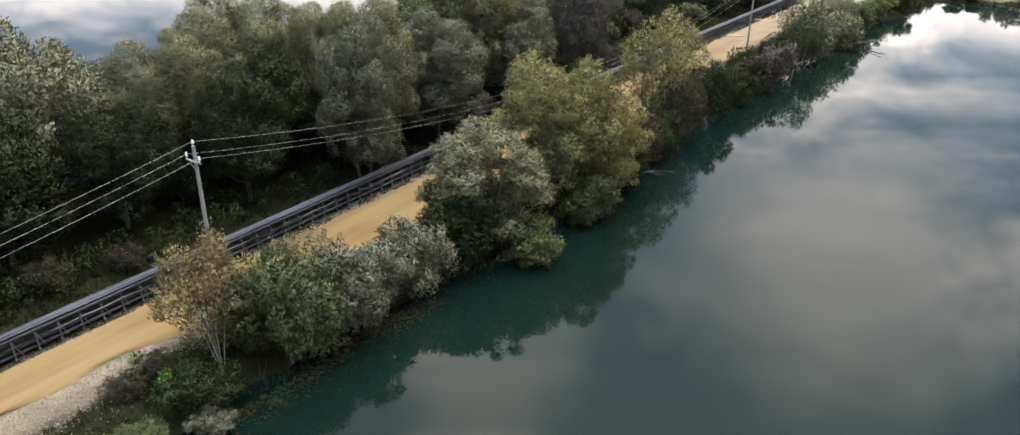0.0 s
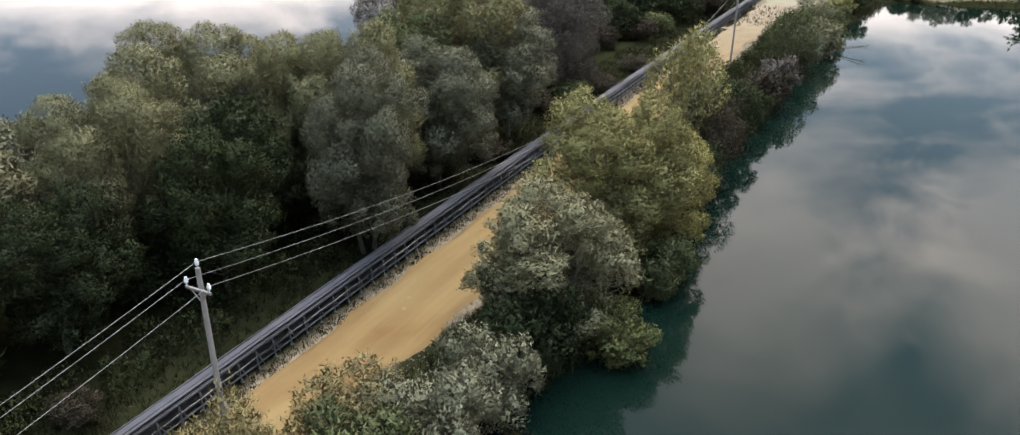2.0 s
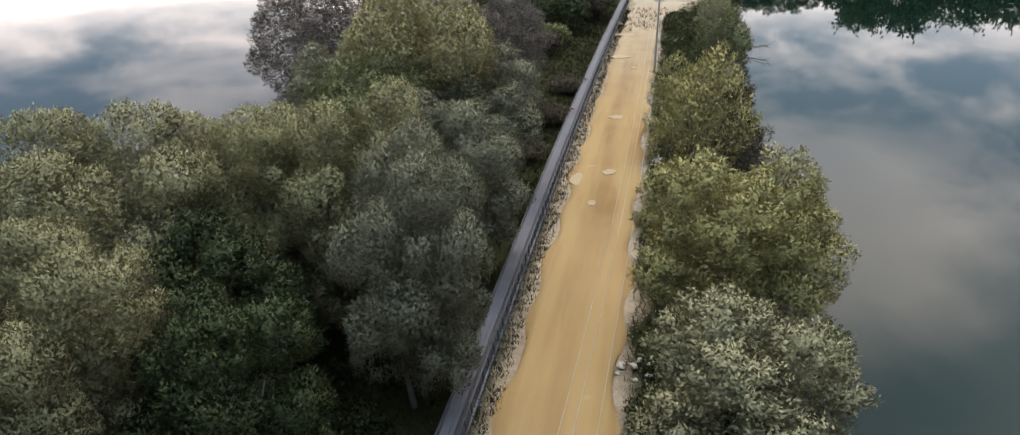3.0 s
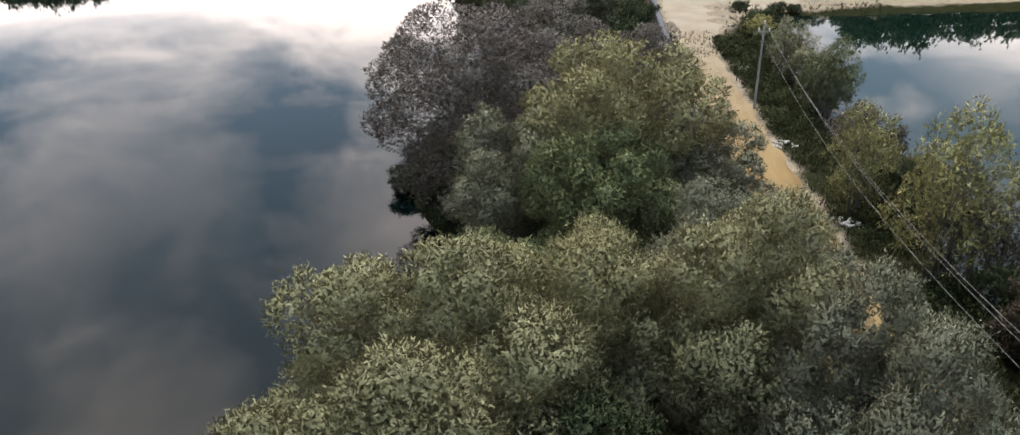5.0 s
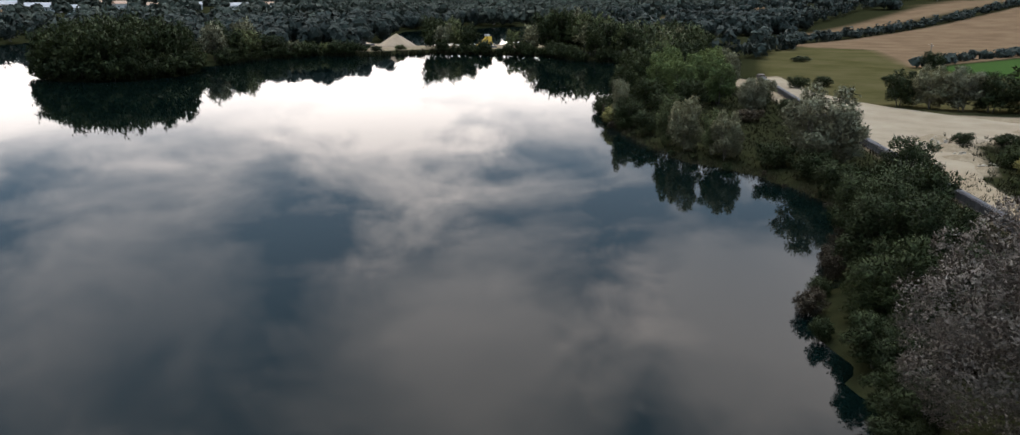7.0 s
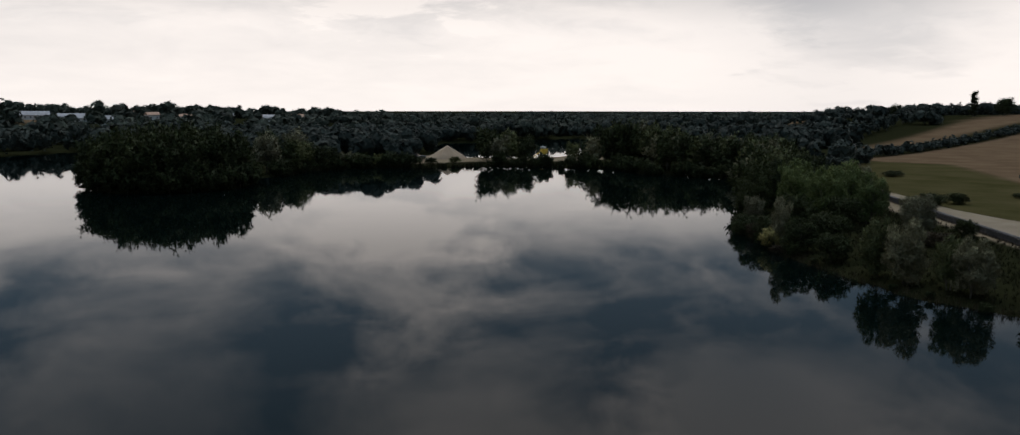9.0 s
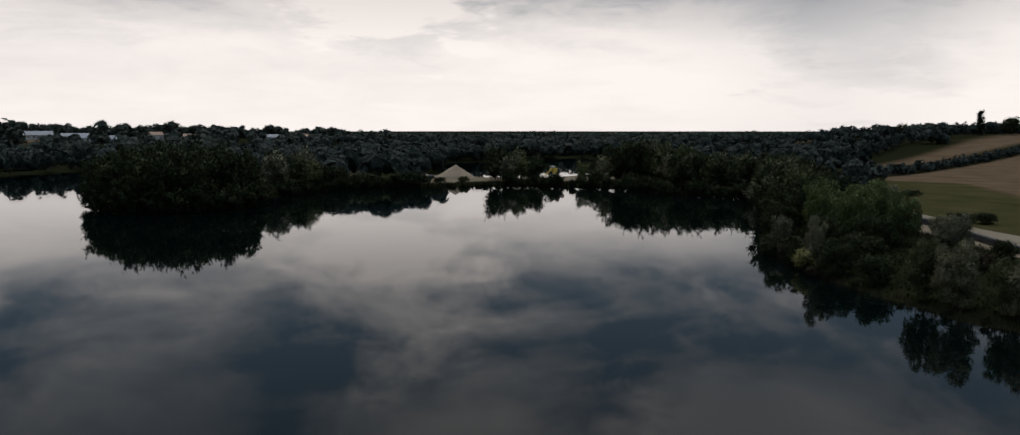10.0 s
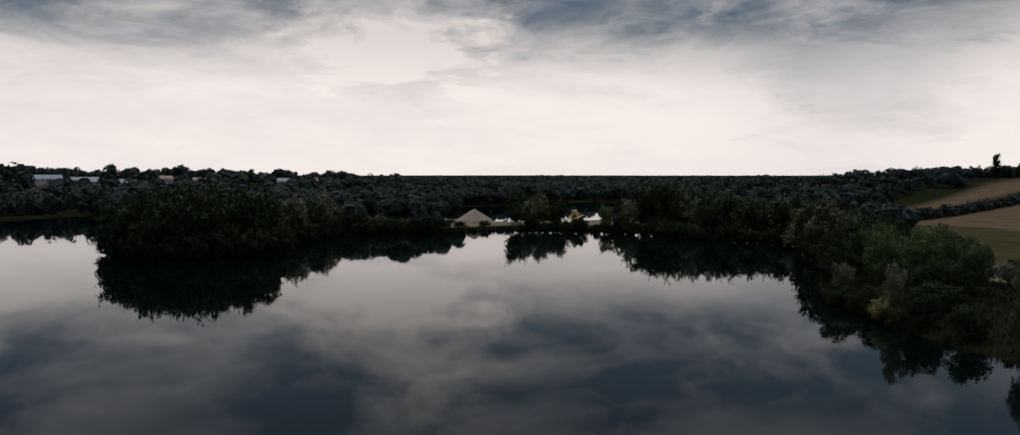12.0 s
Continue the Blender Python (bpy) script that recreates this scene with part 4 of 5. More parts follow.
def scatter(seed, count, poly, gap):
    """Random places inside an outline, no closer than gap."""
    rng = np.random.RandomState(seed)
    xs, ys = [p[0] for p in poly], [p[1] for p in poly]
    out = []
    for _ in range(count * 30):
        x, y = rng.uniform(min(xs), max(xs)), rng.uniform(min(ys), max(ys))
        if inside(np.array([x]), np.array([y]), poly)[0] and all((x - a) ** 2 + (y - b) ** 2 > gap * gap for a, b in out):
            out.append((x, y))
            if len(out) == count:
                break
    return out


for i, (x, y) in enumerate(scatter(5, 46, [(-38 + (a + 38) * 0.9, 431 + (b - 431) * 0.9) for a, b in ISLAND], 5.0)):
    edge = math.hypot((x + 38) / 28, (y - 431) / 33)
    plant((FAR_A, FAR_B)[i % 2], "alder", x, y, 18.5 - 6.0 * edge ** 3 + (i % 3) * 0.8, 6.0, LEAF_DARK, "dark alder in dense growth on the island", i * 67, "trees on the island")
for i, a in enumerate(np.linspace(0, 6.28, 26, endpoint=False)):
    x, y = -38 + 26.5 * math.cos(a), 431 + 31 * math.sin(a)
    plant(FAR_SHRUB, "alder_shrub", x, y, 6.5 + (i % 3), 4.2, LEAF_DARK, "dark shrub hanging over the water on the island", i * 31, "shrubs round the island", "shrub")

# trees along the far bank and round the bay: place, height, spread
FAR_BANK = []
rng = np.random.RandomState(31)
BAY = [(96, 288), (112, 300), (128, 322), (146, 342), (166, 356), (160, 376), (150, 392), (156, 420), (140, 444)]
for (x1, y1), (x2, y2) in zip(BAY, BAY[1:]):
    for f in np.linspace(0, 1, 4, endpoint=False):
        for back in (4, 12, 22):
            FAR_BANK.append((x1 + (x2 - x1) * f + back * 0.9 + rng.uniform(-2, 2), y1 + (y2 - y1) * f + back * 0.25 + rng.uniform(-2, 2), rng.uniform(10, 16), rng.uniform(4.4, 6.4)))
for x, y, h, r in [(118, 468, 9, 4.6), (123, 464, 8, 4), (113, 470, 10, 5), (108, 474, 8, 4.2), (127, 470, 10, 5), (143, 452, 8, 4), (148, 446, 8.5, 4), (153, 450, 8, 4), (158, 446, 7, 3.4),
                   (64, 476, 4.5, 5), (56, 480, 5, 5), (48, 484, 5.5, 5), (40, 484, 6, 5), (32, 482, 7, 5), (24, 479, 8, 5), (16, 470, 10, 5.5), (8, 462, 11, 5.5), (0, 458, 12, 6),
                   (72, 478, 4, 4), (79, 477, 3, 3), (92, 478, 3, 3), (4, 478, 13, 6), (18, 486, 13, 6), (112, 484, 13, 6), (118, 490, 12, 6), (124, 482, 12, 6), (169, 440, 9, 5), (176, 450, 10, 5), (164, 430, 9, 5)]:
    FAR_BANK.append((x, y, h, r))
for i, (x, y, h, r) in enumerate(FAR_BANK):
    h, r = (h * 1.28, r * 1.1) if h > 6 and y > 400 else (h, r)
    leaf = (LEAF_DARK, LEAF_GREEN, LEAF_DARK, LEAF_SILVER, LEAF_DARK)[i % 5]
    plant((FAR_A, FAR_B)[i % 2] if h > 6 else FAR_SHRUB, "alder" if h > 6 else "shrub", x, y, h, r, leaf, "dark leafy tree on the far lake bank" if h > 6 else "low dark shrub on the far lake bank", i * 41, "trees of the far bank", "tree" if h > 6 else "shrub")


def fringe(bank, step, kinds, heights, leaves, seed, label, group):
    """Shrubs along a stretch of bank, leaning out over the water."""
    rng = np.random.RandomState(seed)
    for (x1, y1), (x2, y2) in zip(bank, bank[1:]):
        k = max(1, int(math.hypot(x2 - x1, y2 - y1) / step))
        for f in np.linspace(0, 1, k, endpoint=False):
            h = rng.uniform(*heights)
            x, y = x1 + (x2 - x1) * f + rng.uniform(-1.2, 1.2), y1 + (y2 - y1) * f + rng.uniform(-1.2, 1.2)
            if 70 < x < 105 and y > 440:
                h *= 0.35
            if 166 < y < 228:
                h *= 0.4
            plant(kinds[rng.randint(len(kinds))], "bank_shrub", x, y, h, h * rng.uniform(0.5, 0.75), leaves[rng.randint(len(leaves))], label, rng.uniform(0, 360), group, "shrub")


west = [p for p in BANK_WEST if p[0] > -16 and p[1] > 136]
turn = next(i for i, p in enumerate(west) if p[1] > 285)
fringe(west[:turn + 1], 5.0, (MID_SHRUB,), (1.7, 3.6), (LEAF_DARK, LEAF_DARK, LEAF_BROWN), 91, "dark shrub overhanging the water's edge", "shrubs along the bank")
fringe(west[turn:], 5.0, (FAR_SHRUB,), (3.2, 7.0), (LEAF_DARK,), 92, "dark shrub on the far water's edge", "shrubs along the far bank")


def far_wood(name, places, label, leaf, seed, per=70):
    """Many small far trees as one mass of leaves: place, height, spread."""
    rng = np.random.RandomState(seed)
    px, py, hh, rr = (np.array([p[i] for p in places]) for i in range(4))
    pz = ground_height(px, py)
    # rounded masses, five to a tree
    lob = 5
    lc = np.repeat(np.stack([px, py, pz + hh * 0.55], -1), lob, 0)
    lc += np.clip(rng.normal(size=lc.shape), -1.5, 1.5) * np.repeat(np.stack([rr * 0.40, rr * 0.40, hh * 0.15], -1), lob, 0)
    ls = np.repeat(np.stack([rr * 0.56, rr * 0.56, hh * 0.32], -1), lob, 0) * rng.uniform(0.75, 1.2, (len(lc), 1))
    n = per // lob
    c, s = np.repeat(lc, n, 0), np.repeat(ls, n, 0)
    m = len(c)
    d = unit(rng.normal(size=(m, 3)) + np.array([0, 0, 0.35]))
    go = unit(np.cross(d, rng.normal(size=(m, 3))) + 0.08 * rng.normal(size=(m, 3)))
    side = unit(np.cross(go, d + 0.08 * rng.normal(size=(m, 3))))
    ln = np.repeat(np.repeat(rr * 0.62, lob), n)[:, None] * rng.uniform(0.6, 1.3, (m, 1))
    st = c + d * s * rng.uniform(0.93, 1.02, (m, 1)) - go * ln * 0.4
    tris = np.stack([st + side * ln * 0.42, st + go * ln, st - side * ln * 0.42], 1)
    facing = unit(d + np.array([0, 0, 0.1]) + 0.06 * rng.normal(size=(m, 3)))
    tone = np.repeat(rng.uniform(0, 1, len(px)) ** 2, lob * n)
    return tagged(new(name, leaf_mesh(name, tris, np.zeros((0, 4, 3)), leaf, facing, tone)), label, "wood", kind="stuff")


def far_places(seed, count, box, height, spread, ban=()):
    rng = np.random.RandomState(seed)
    out = []
    x = rng.uniform(box[0], box[1], count * 3)
    y = rng.uniform(box[2], box[3], count * 3)
    ok = (signed(x, y, BANK_WEST) < -6) & (signed(x, y, BACK_POND) < -6) & (signed(x, y, STUBBLE) < -4) & (signed(x, y, MEADOW) < -4)
    for poly in ban:
        ok &= ~inside(x, y, poly)
    for a, b in list(zip(x[ok], y[ok]))[:count]:
        out.append((a, b, rng.uniform(*height), rng.uniform(*spread)))
    return out


YARD = [(74, 470), (104, 474), (135, 458), (165, 452), (235, 515), (180, 560), (82, 545)]
FIELDS = [YARD, [(340, 455), (900, 560), (900, 668), (420, 506)], [(330, 640), (560, 690), (800, 800), (780, 860), (520, 760)], [(-330, 876), (-98, 900), (-90, 1004), (-330, 994)], [(-170, 860), (-80, 868), (150, 880), (150, 985), (-170, 1000)]]
far_wood("lakeside_wood", far_places(1, 700, (-60, 420, 490, 760), (9, 15), (4.5, 7), FIELDS), "dark woodland behind the far lake bank", LEAF_FAR, 2, 170)
far_wood("valley_wood", far_places(3, 1300, (-420, 700, 740, 1350), (10, 17), (6, 9), FIELDS), "dark broadleaf woodland across the valley", LEAF_FAR, 4, 120)
far_wood("shore_wood", far_places(11, 320, (-620, -70, 560, 900), (8, 14), (5, 8), FIELDS[3:]), "dark woodland beyond the lake", LEAF_FAR, 12, 120)
far_wood("ridge_wood", far_places(5, 1500, (-1300, 2600, 1350, 2300), (6, 9), (10, 16), FIELDS), "far wooded ridge under the horizon", LEAF_FAR, 6, 52)
far_wood("hill_wood", far_places(7, 420, (300, 1300, 560, 1000), (8, 13), (6, 10), FIELDS), "hedgerow trees and copses on the hillside", LEAF_FAR, 8, 100)
hedge = []
rng = np.random.RandomState(44)
for pts, h in (([(284, 410), (430, 452), (610, 486), (900, 566)], 5), ([(400, 520), (640, 612), (900, 712)], 10), ([(340, 640), (560, 690), (800, 800)], 8), ([(285, 404), (262, 380), (240, 384)], 6),
               ([(228, 286), (275, 300), (330, 304)], 3), ([(240, 380), (205, 350), (165, 362)], 10), ([(-122, 634), (-300, 552)], 13), ([(-66, 692), (-118, 646)], 12), ([(-70, 700), (-40, 560), (-30, 500)], 13)):
    for (x1, y1), (x2, y2) in zip(pts, pts[1:]):
        k = int(math.hypot(x2 - x1, y2 - y1) / 5) + 1
        for f in np.linspace(0, 1, k, endpoint=False):
            hedge.append((x1 + (x2 - x1) * f + rng.uniform(-2, 2), y1 + (y2 - y1) * f + rng.uniform(-2, 2), h * rng.uniform(0.6, 1.4), rng.uniform(2.5, 4.5)))
far_wood("hedgerow", hedge, "dark hedgerows between the far fields", LEAF_FAR, 9, 60)
plant(POPLAR, "poplar", 700, 600, 24, 3.6, LEAF_DARK, "tall slim poplar on the skyline", 0)
for i, (x, y, h, r) in enumerate([(735, 590, 17, 9), (752, 600, 18, 10), (770, 585, 17, 9), (640, 640, 13, 7)]):
    plant(FAR_B, "oak", x, y, h, r, LEAF_DARK, "dark round-topped tree on the skyline", i * 33)

# ---------------------------------------------------------------- conveyor


def build_conveyor():
    root = tagged(new("conveyor"), "long grey belt conveyor on steel trestles beside the road", "conveyor")
    root.matrix_basis = pose(*along(-60, 0, 0.0))
    inv = root.matrix_basis.inverted()
    ys = np.arange(-60, 283, 1.17)
    line = [along(y, 0, 1.05) for y in ys]

    def sweep(name, profile, mat, label="", closed=True, sag=0.0):
        """A long part with one cross-section: across and up from the line."""
        verts, faces = [], []
        k = len(profile)
        for i, y in enumerate(ys):
            for j, (n, z) in enumerate(profile):
                p = along(y, n, 1.05 + z - (sag if i % 2 else 0) + 0.015 * math.sin(y * 0.8 + j))
                verts.append(inv @ p)
        for i in range(len(ys) - 1):
            for j in range(k if closed else k - 1):
                a, b = i * k + j, i * k + (j + 1) % k
                faces.append((a, b, b + k, a + k))
        me = mesh_from(name, verts, faces, [mat], smoothed=False)
        return child(name, me, root, None, label)

    sweep("belt", [(-0.44, 1.32), (-0.26, 1.24), (0.26, 1.24), (0.44, 1.32), (0.44, 1.29), (0.26, 1.21), (-0.26, 1.21), (-0.44, 1.29)], RUBBER_AND_SHADE, "black troughed carrying belt")
    for n, lift in ((-0.22, -0.015), (0.0, 0.02), (0.22, -0.01)):
        sweep("cover_board", [(n - 0.10, 1.42 + lift), (n + 0.10, 1.42 + lift), (n + 0.10, 1.385 + lift), (n - 0.10, 1.385 + lift)], HOOD, "dusty grey weathered cover board")
    # dark sheet added so that the void under the cover reads as shaded
    sweep("back_sheet", [(-0.50, 0.16), (-0.47, 0.16), (-0.47, 1.15), (-0.50, 1.15)], RUBBER_AND_SHADE, "dark sheet added along the far side for shade")
    sweep("return_belt", [(-0.42, 0.50), (0.42, 0.50), (0.42, 0.48), (-0.42, 0.48)], RUBBER_AND_SHADE, "black return belt in shade")
    # dark board added in place of the shadow below the belt
    sweep("spillage_board", [(-0.44, 0.10), (0.44, 0.10), (0.44, 0.06), (-0.44, 0.06)], RUBBER_AND_SHADE, "dark board added under the belt for shade")
    for n in (-0.54, 0.54):
        sweep("stringer", [(n - 0.035, 1.22), (n + 0.035, 1.22), (n + 0.035, 1.33), (n - 0.035, 1.33)], HOOD)
    sweep("lower_rail", [(0.60, 0.30), (0.66, 0.30), (0.66, 0.36), (0.60, 0.36)], STEEL)
    sweep("lower_rail", [(-0.66, 0.30), (-0.60, 0.30), (-0.60, 0.36), (-0.66, 0.36)], RUST)
    sweep("pull_cord", [(0.74, 0.92), (0.76, 0.92), (0.76, 0.94), (0.74, 0.94)], CABLE, "thin pull cord", sag=0.05)
    # one trestle, shared by all
    bm = bmesh.new()
    for n in (-0.54, 0.54):
        bar(bm, (n * 1.25, 0, -0.15), (n, 0, 1.2), 0.05, 6)
        block(bm, (0.22, 0.16, 0.03), Matrix.Translation((n * 1.25, 0, 0.0)))
    bar(bm, (-0.58, 0, 0.42), (0.58, 0, 0.42), 0.035, 5)
    bar(bm, (-0.54, 0, 1.12), (0.54, 0, 1.12), 0.04, 5)
    bar(bm, (0.54, 0, 1.15), (0.66, 0.42, 0.10), 0.03, 4)
    for a, b in (((-0.46, 0, 1.26), (-0.25, 0, 1.19)), ((-0.24, 0, 1.18), (0.24, 0, 1.18)), ((0.25, 0, 1.19), (0.46, 0, 1.26))):
        bar(bm, a, b, 0.05, 6)
    trestle = bpy.data.meshes.new("trestle")
    bm.to_mesh(trestle)
    bm.free()
    trestle.materials.append(STEEL)
    for i, y in enumerate(ys):
        a = math.degrees(math.atan(0.6665 + 3.92e-4 * (y - 60)))
        p = inv @ along(y, 0, 1.05)
        child("trestle", trestle, root, pose(p.x, p.y, p.z, 0, 0, -a))
    # drive head at the far end
    bm = bmesh.new()
    p = inv @ along(284, 0, 1.05)
    m = pose(p.x, p.y, p.z, 0, 0, -34)
    block(bm, (2.0, 2.4, 1.7), m @ Matrix.Translation((0, 0, 1.1)), 0.06)
    bar(bm, m @ Vector((-1.3, 1.2, 1.3)), m @ Vector((1.3, 1.2, 1.3)), 0.4, 14)
    block(bm, (0.8, 0.9, 0.7), m @ Matrix.Translation((1.4, 0, 0.9)), 0.05)
    part("drive_head", bm, RUST, root, "rusty drive head")


build_conveyor()

# ---------------------------------------------------------------- power line


def build_pole(x, y, top, turn):
    root = tagged(new("utility_pole"), "grey wooden pole with crossarm and white insulators", "utility pole", "power line")
    z = z_at(x, y)
    h = top - z
    root.matrix_basis = pose(x, y, z, 0, 0, turn)
    bm = bmesh.new()
    bar(bm, (0, 0, -0.6), (0, 0, h), 0.16, 12, 0.105)
    part("shaft", bm, POLE_WOOD, root)
    bm = bmesh.new()
    block(bm, (1.4, 0.10, 0.11), Matrix.Translation((0, -0.14, h - 0.95)), 0.01)
    bar(bm, (-0.5, -0.14, h - 0.95), (0, -0.1, h - 1.5), 0.025, 5)
    bar(bm, (0.5, -0.14, h - 0.95), (0, -0.1, h - 1.5), 0.025, 5)
    part("crossarm", bm, POLE_WOOD, root, "pale weathered crossarm")
    spots = [Vector((-0.62, -0.14, h - 0.62)), Vector((0.62, -0.14, h - 0.62)), Vector((0, 0, h + 0.28))]
    for p in spots:
        bm = bmesh.new()
        bar(bm, p + Vector((0, 0, -0.30)), p + Vector((0, 0, -0.1)), 0.03, 6)
        for k, r in enumerate((0.085, 0.10, 0.07)):
            bar(bm, p + Vector((0, 0, -0.12 + 0.09 * k)), p + Vector((0, 0, -0.05 + 0.09 * k)), r, 10, r * 0.7)
        part("insulator", bm, PORCELAIN, root, "white porcelain insulator")
    return [root.matrix_basis @ p for p in spots]


def cable(a, b, sag):
    cu = bpy.data.curves.new("power_cable", "CURVE")
    cu.dimensions, cu.bevel_depth, cu.bevel_resolution = "3D", 0.012, 1
    sp = cu.splines.new("POLY")
    sp.points.add(40)
    for i, p in enumerate(sp.points):
        f = i / 40
        q = a.lerp(b, f)
        p.co = (q.x, q.y, q.z - 4 * sag * f * (1 - f), 1)
    cu.materials.append(CABLE)
    return tagged(new("power_cable", cu), "thin slack cable strung between wooden poles", "cable", "cables of the power line")


POLES = [(-73, -36, 12.5), (-19.0, 44.3, 12.9), (37.4, 124.9, 11.6)]
ends = [build_pole(x, y, top, -34) for x, y, top in POLES]
for a, b in zip(ends, ends[1:]):
    for p, q in zip(a, b):
        cable(p, q, 3.8 if a is ends[0] else 4.5)
for x, y, h in ((248, 297, 8), (281, 402, 9)):
    build_pole(x, y, z_at(x, y) + h, -60)

# ---------------------------------------------------------------- stones, dead wood, growth


def stone_mesh(seed):
    rng = np.random.RandomState(seed)
    bm = bmesh.new()
    bmesh.ops.create_icosphere(bm, subdivisions=1, radius=0.5)
    for v in bm.verts:
        v.co *= 1 + rng.uniform(-0.28, 0.22)
        v.co.z *= 0.7
    me = bpy.data.meshes.new("stone")
    bm.to_mesh(me)
    bm.free()
    me.materials.append(ROCK)
    return me


STONES = [stone_mesh(s) for s in range(5)]
rng = np.random.RandomState(8)
heap_spots = [(29.9, 113.0, 14, 1.5), (18.8, 95.4, 8, 1.2), (-1.5, 66.5, 8, 1.3), (52.6, 142.0, 10, 1.5), (74, 168, 14, 2.2), (80, 176, 14, 2.2), (88, 186, 14, 2.2), (112, 182, 10, 3.0)]
for hx, hy, count, reach in heap_spots:
    root = tagged(new("stone_heap"), "heap of pale limestone rubble beside the road", "stones")
    hz = z_at(hx, hy)
    root.matrix_basis = pose(hx, hy, hz)
    for k in range(count * 2):
        a, d = rng.uniform(0, 6.28), reach * math.sqrt(rng.uniform(0, 1))
        s = rng.uniform(0.2, 0.6) * (1.3 - 0.5 * d / reach)
        x, y = hx + d * math.cos(a), hy + d * math.sin(a)
        m = pose(x - hx, y - hy, z_at(x, y) - hz + 0.1 * s + 0.35 * max(0, 1 - d / reach), rng.uniform(-20, 20), rng.uniform(-20, 20), rng.uniform(0, 360)) @ Matrix.Scale(s, 4)
        child("stone", STONES[k % 5], root, m)


def pebbles():
    """Small stones along the two sides of the road."""
    rng = np.random.RandomState(21)
    verts, faces = [], []
    base = np.array([(1, 0, 0), (-1, 0, 0), (0, 1, 0), (0, -1, 0), (0, 0, 0.8), (0, 0, -0.8)], float)
    tri = [(0, 2, 4), (2, 1, 4), (1, 3, 4), (3, 0, 4), (2, 0, 5), (1, 2, 5), (3, 1, 5), (0, 3, 5)]
    ys = np.concatenate([rng.uniform(20, 165, 4600), rng.uniform(24, 46, 2600)])
    for y in ys:
        a, b = road_edges(y)
        if rng.uniform() < 0.14:
            n = rng.uniform(1.1, a + 0.2)
        else:
            n = b - 0.3 + abs(rng.normal()) * (0.9 + 2.2 * (1 - float(smooth(np.array(y), 36, 56))))
        p = along(y, n)
        s = rng.uniform(0.03, 0.07) * (1.8 if rng.uniform() < 0.06 else 1)
        k = len(verts)
        q = base * s * rng.uniform(0.7, 1.3, (6, 1)) + np.array([p.x, p.y, 1.0])
        verts.extend(q)
        faces.extend([(i + k, j + k, l + k) for i, j, l in tri])
    v = np.array(verts)
    v[:, 2] += np.repeat(ground_height(v[::6, 0], v[::6, 1]), 6) - 1.0 + 0.03
    me = mesh_from("gravel", v, faces, [PEBBLE], smoothed=False)
    return tagged(new("gravel", me), "scattered pale stones along the sandy road", "gravel", kind="stuff")


pebbles()


def blades(name, label, seed, places, height, width, mat, lean=0.35):
    """Tufts of grass or reed: places is (x, y, scale)."""
    rng = np.random.RandomState(seed)
    p = np.array([(x, y) for x, y, _ in places])
    s = np.array([s for _, _, s in places])
    z = ground_height(p[:, 0], p[:, 1])
    per = 5
    st = np.repeat(np.stack([p[:, 0], p[:, 1], z - 0.03], -1), per, 0) + rng.normal(size=(len(p) * per, 3)) * np.array([0.14, 0.14, 0])
    m = len(st)
    go = unit(np.array([0, 0, 1.0]) + lean * rng.normal(size=(m, 3)))
    side = unit(np.cross(go, rng.normal(size=(m, 3))))
    ln = (height * np.repeat(s, per) * rng.uniform(0.5, 1.3, m))[:, None]
    w = width * rng.uniform(0.7, 1.3, (m, 1))
    quads = np.stack([st - side * w, st + side * w, st + go * ln + side * w * 0.2, st + go * ln - side * w * 0.2], 1)
    return tagged(new(name, quad_mesh(name, quads, mat)), label, "grass", kind="stuff")


def verge_places(seed, count, y0, y1, n0, n1):
    rng = np.random.RandomState(seed)
    out = []
    for _ in range(count):
        y, n = rng.uniform(y0, y1), rng.uniform(n0, n1)
        p = along(y, n)
        out.append((p.x, p.y, rng.uniform(0.5, 1.3)))
    return out


def dry(places):
    """Places that stand above the water."""
    x, y = np.array([p[0] for p in places]), np.array([p[1] for p in places])
    z = ground_height(x, y)
    sd = signed(x, y, PLAZA)
    return [p for p, h, d in zip(places, z, sd) if h > 0.12 and d < -0.6]


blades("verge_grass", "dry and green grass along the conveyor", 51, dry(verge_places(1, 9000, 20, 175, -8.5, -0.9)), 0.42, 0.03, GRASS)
blades("road_edge_grass", "thin grass between road and conveyor", 54, dry(verge_places(4, 2600, 30, 170, 0.75, 1.7)), 0.3, 0.025, GRASS)
blades("bank_grass", "rough grass on the lake bank", 52, dry(verge_places(2, 9000, 24, 165, 8.4, 20)), 0.55, 0.03, GRASS)
blades("peninsula_grass", "rough grass on the peninsula", 53, dry([(float(a), float(b), 1.2) for a, b in zip(np.random.RandomState(5).uniform(30, 122, 9000), np.random.RandomState(6).uniform(150, 285, 9000))]), 0.6, 0.06, GRASS)


def shore_reeds():
    rng = np.random.RandomState(61)
    out = []
    for bank in (BANK_EAST[4:18], BANK_WEST[10:24]):
        for (x1, y1), (x2, y2) in zip(bank, bank[1:]):
            k = int(math.hypot(x2 - x1, y2 - y1) * 5)
            for f in rng.uniform(0, 1, k):
                out.append((x1 + (x2 - x1) * f + rng.normal() * 0.7, y1 + (y2 - y1) * f + rng.normal() * 0.7, rng.uniform(0.6, 1.4)))
    return out


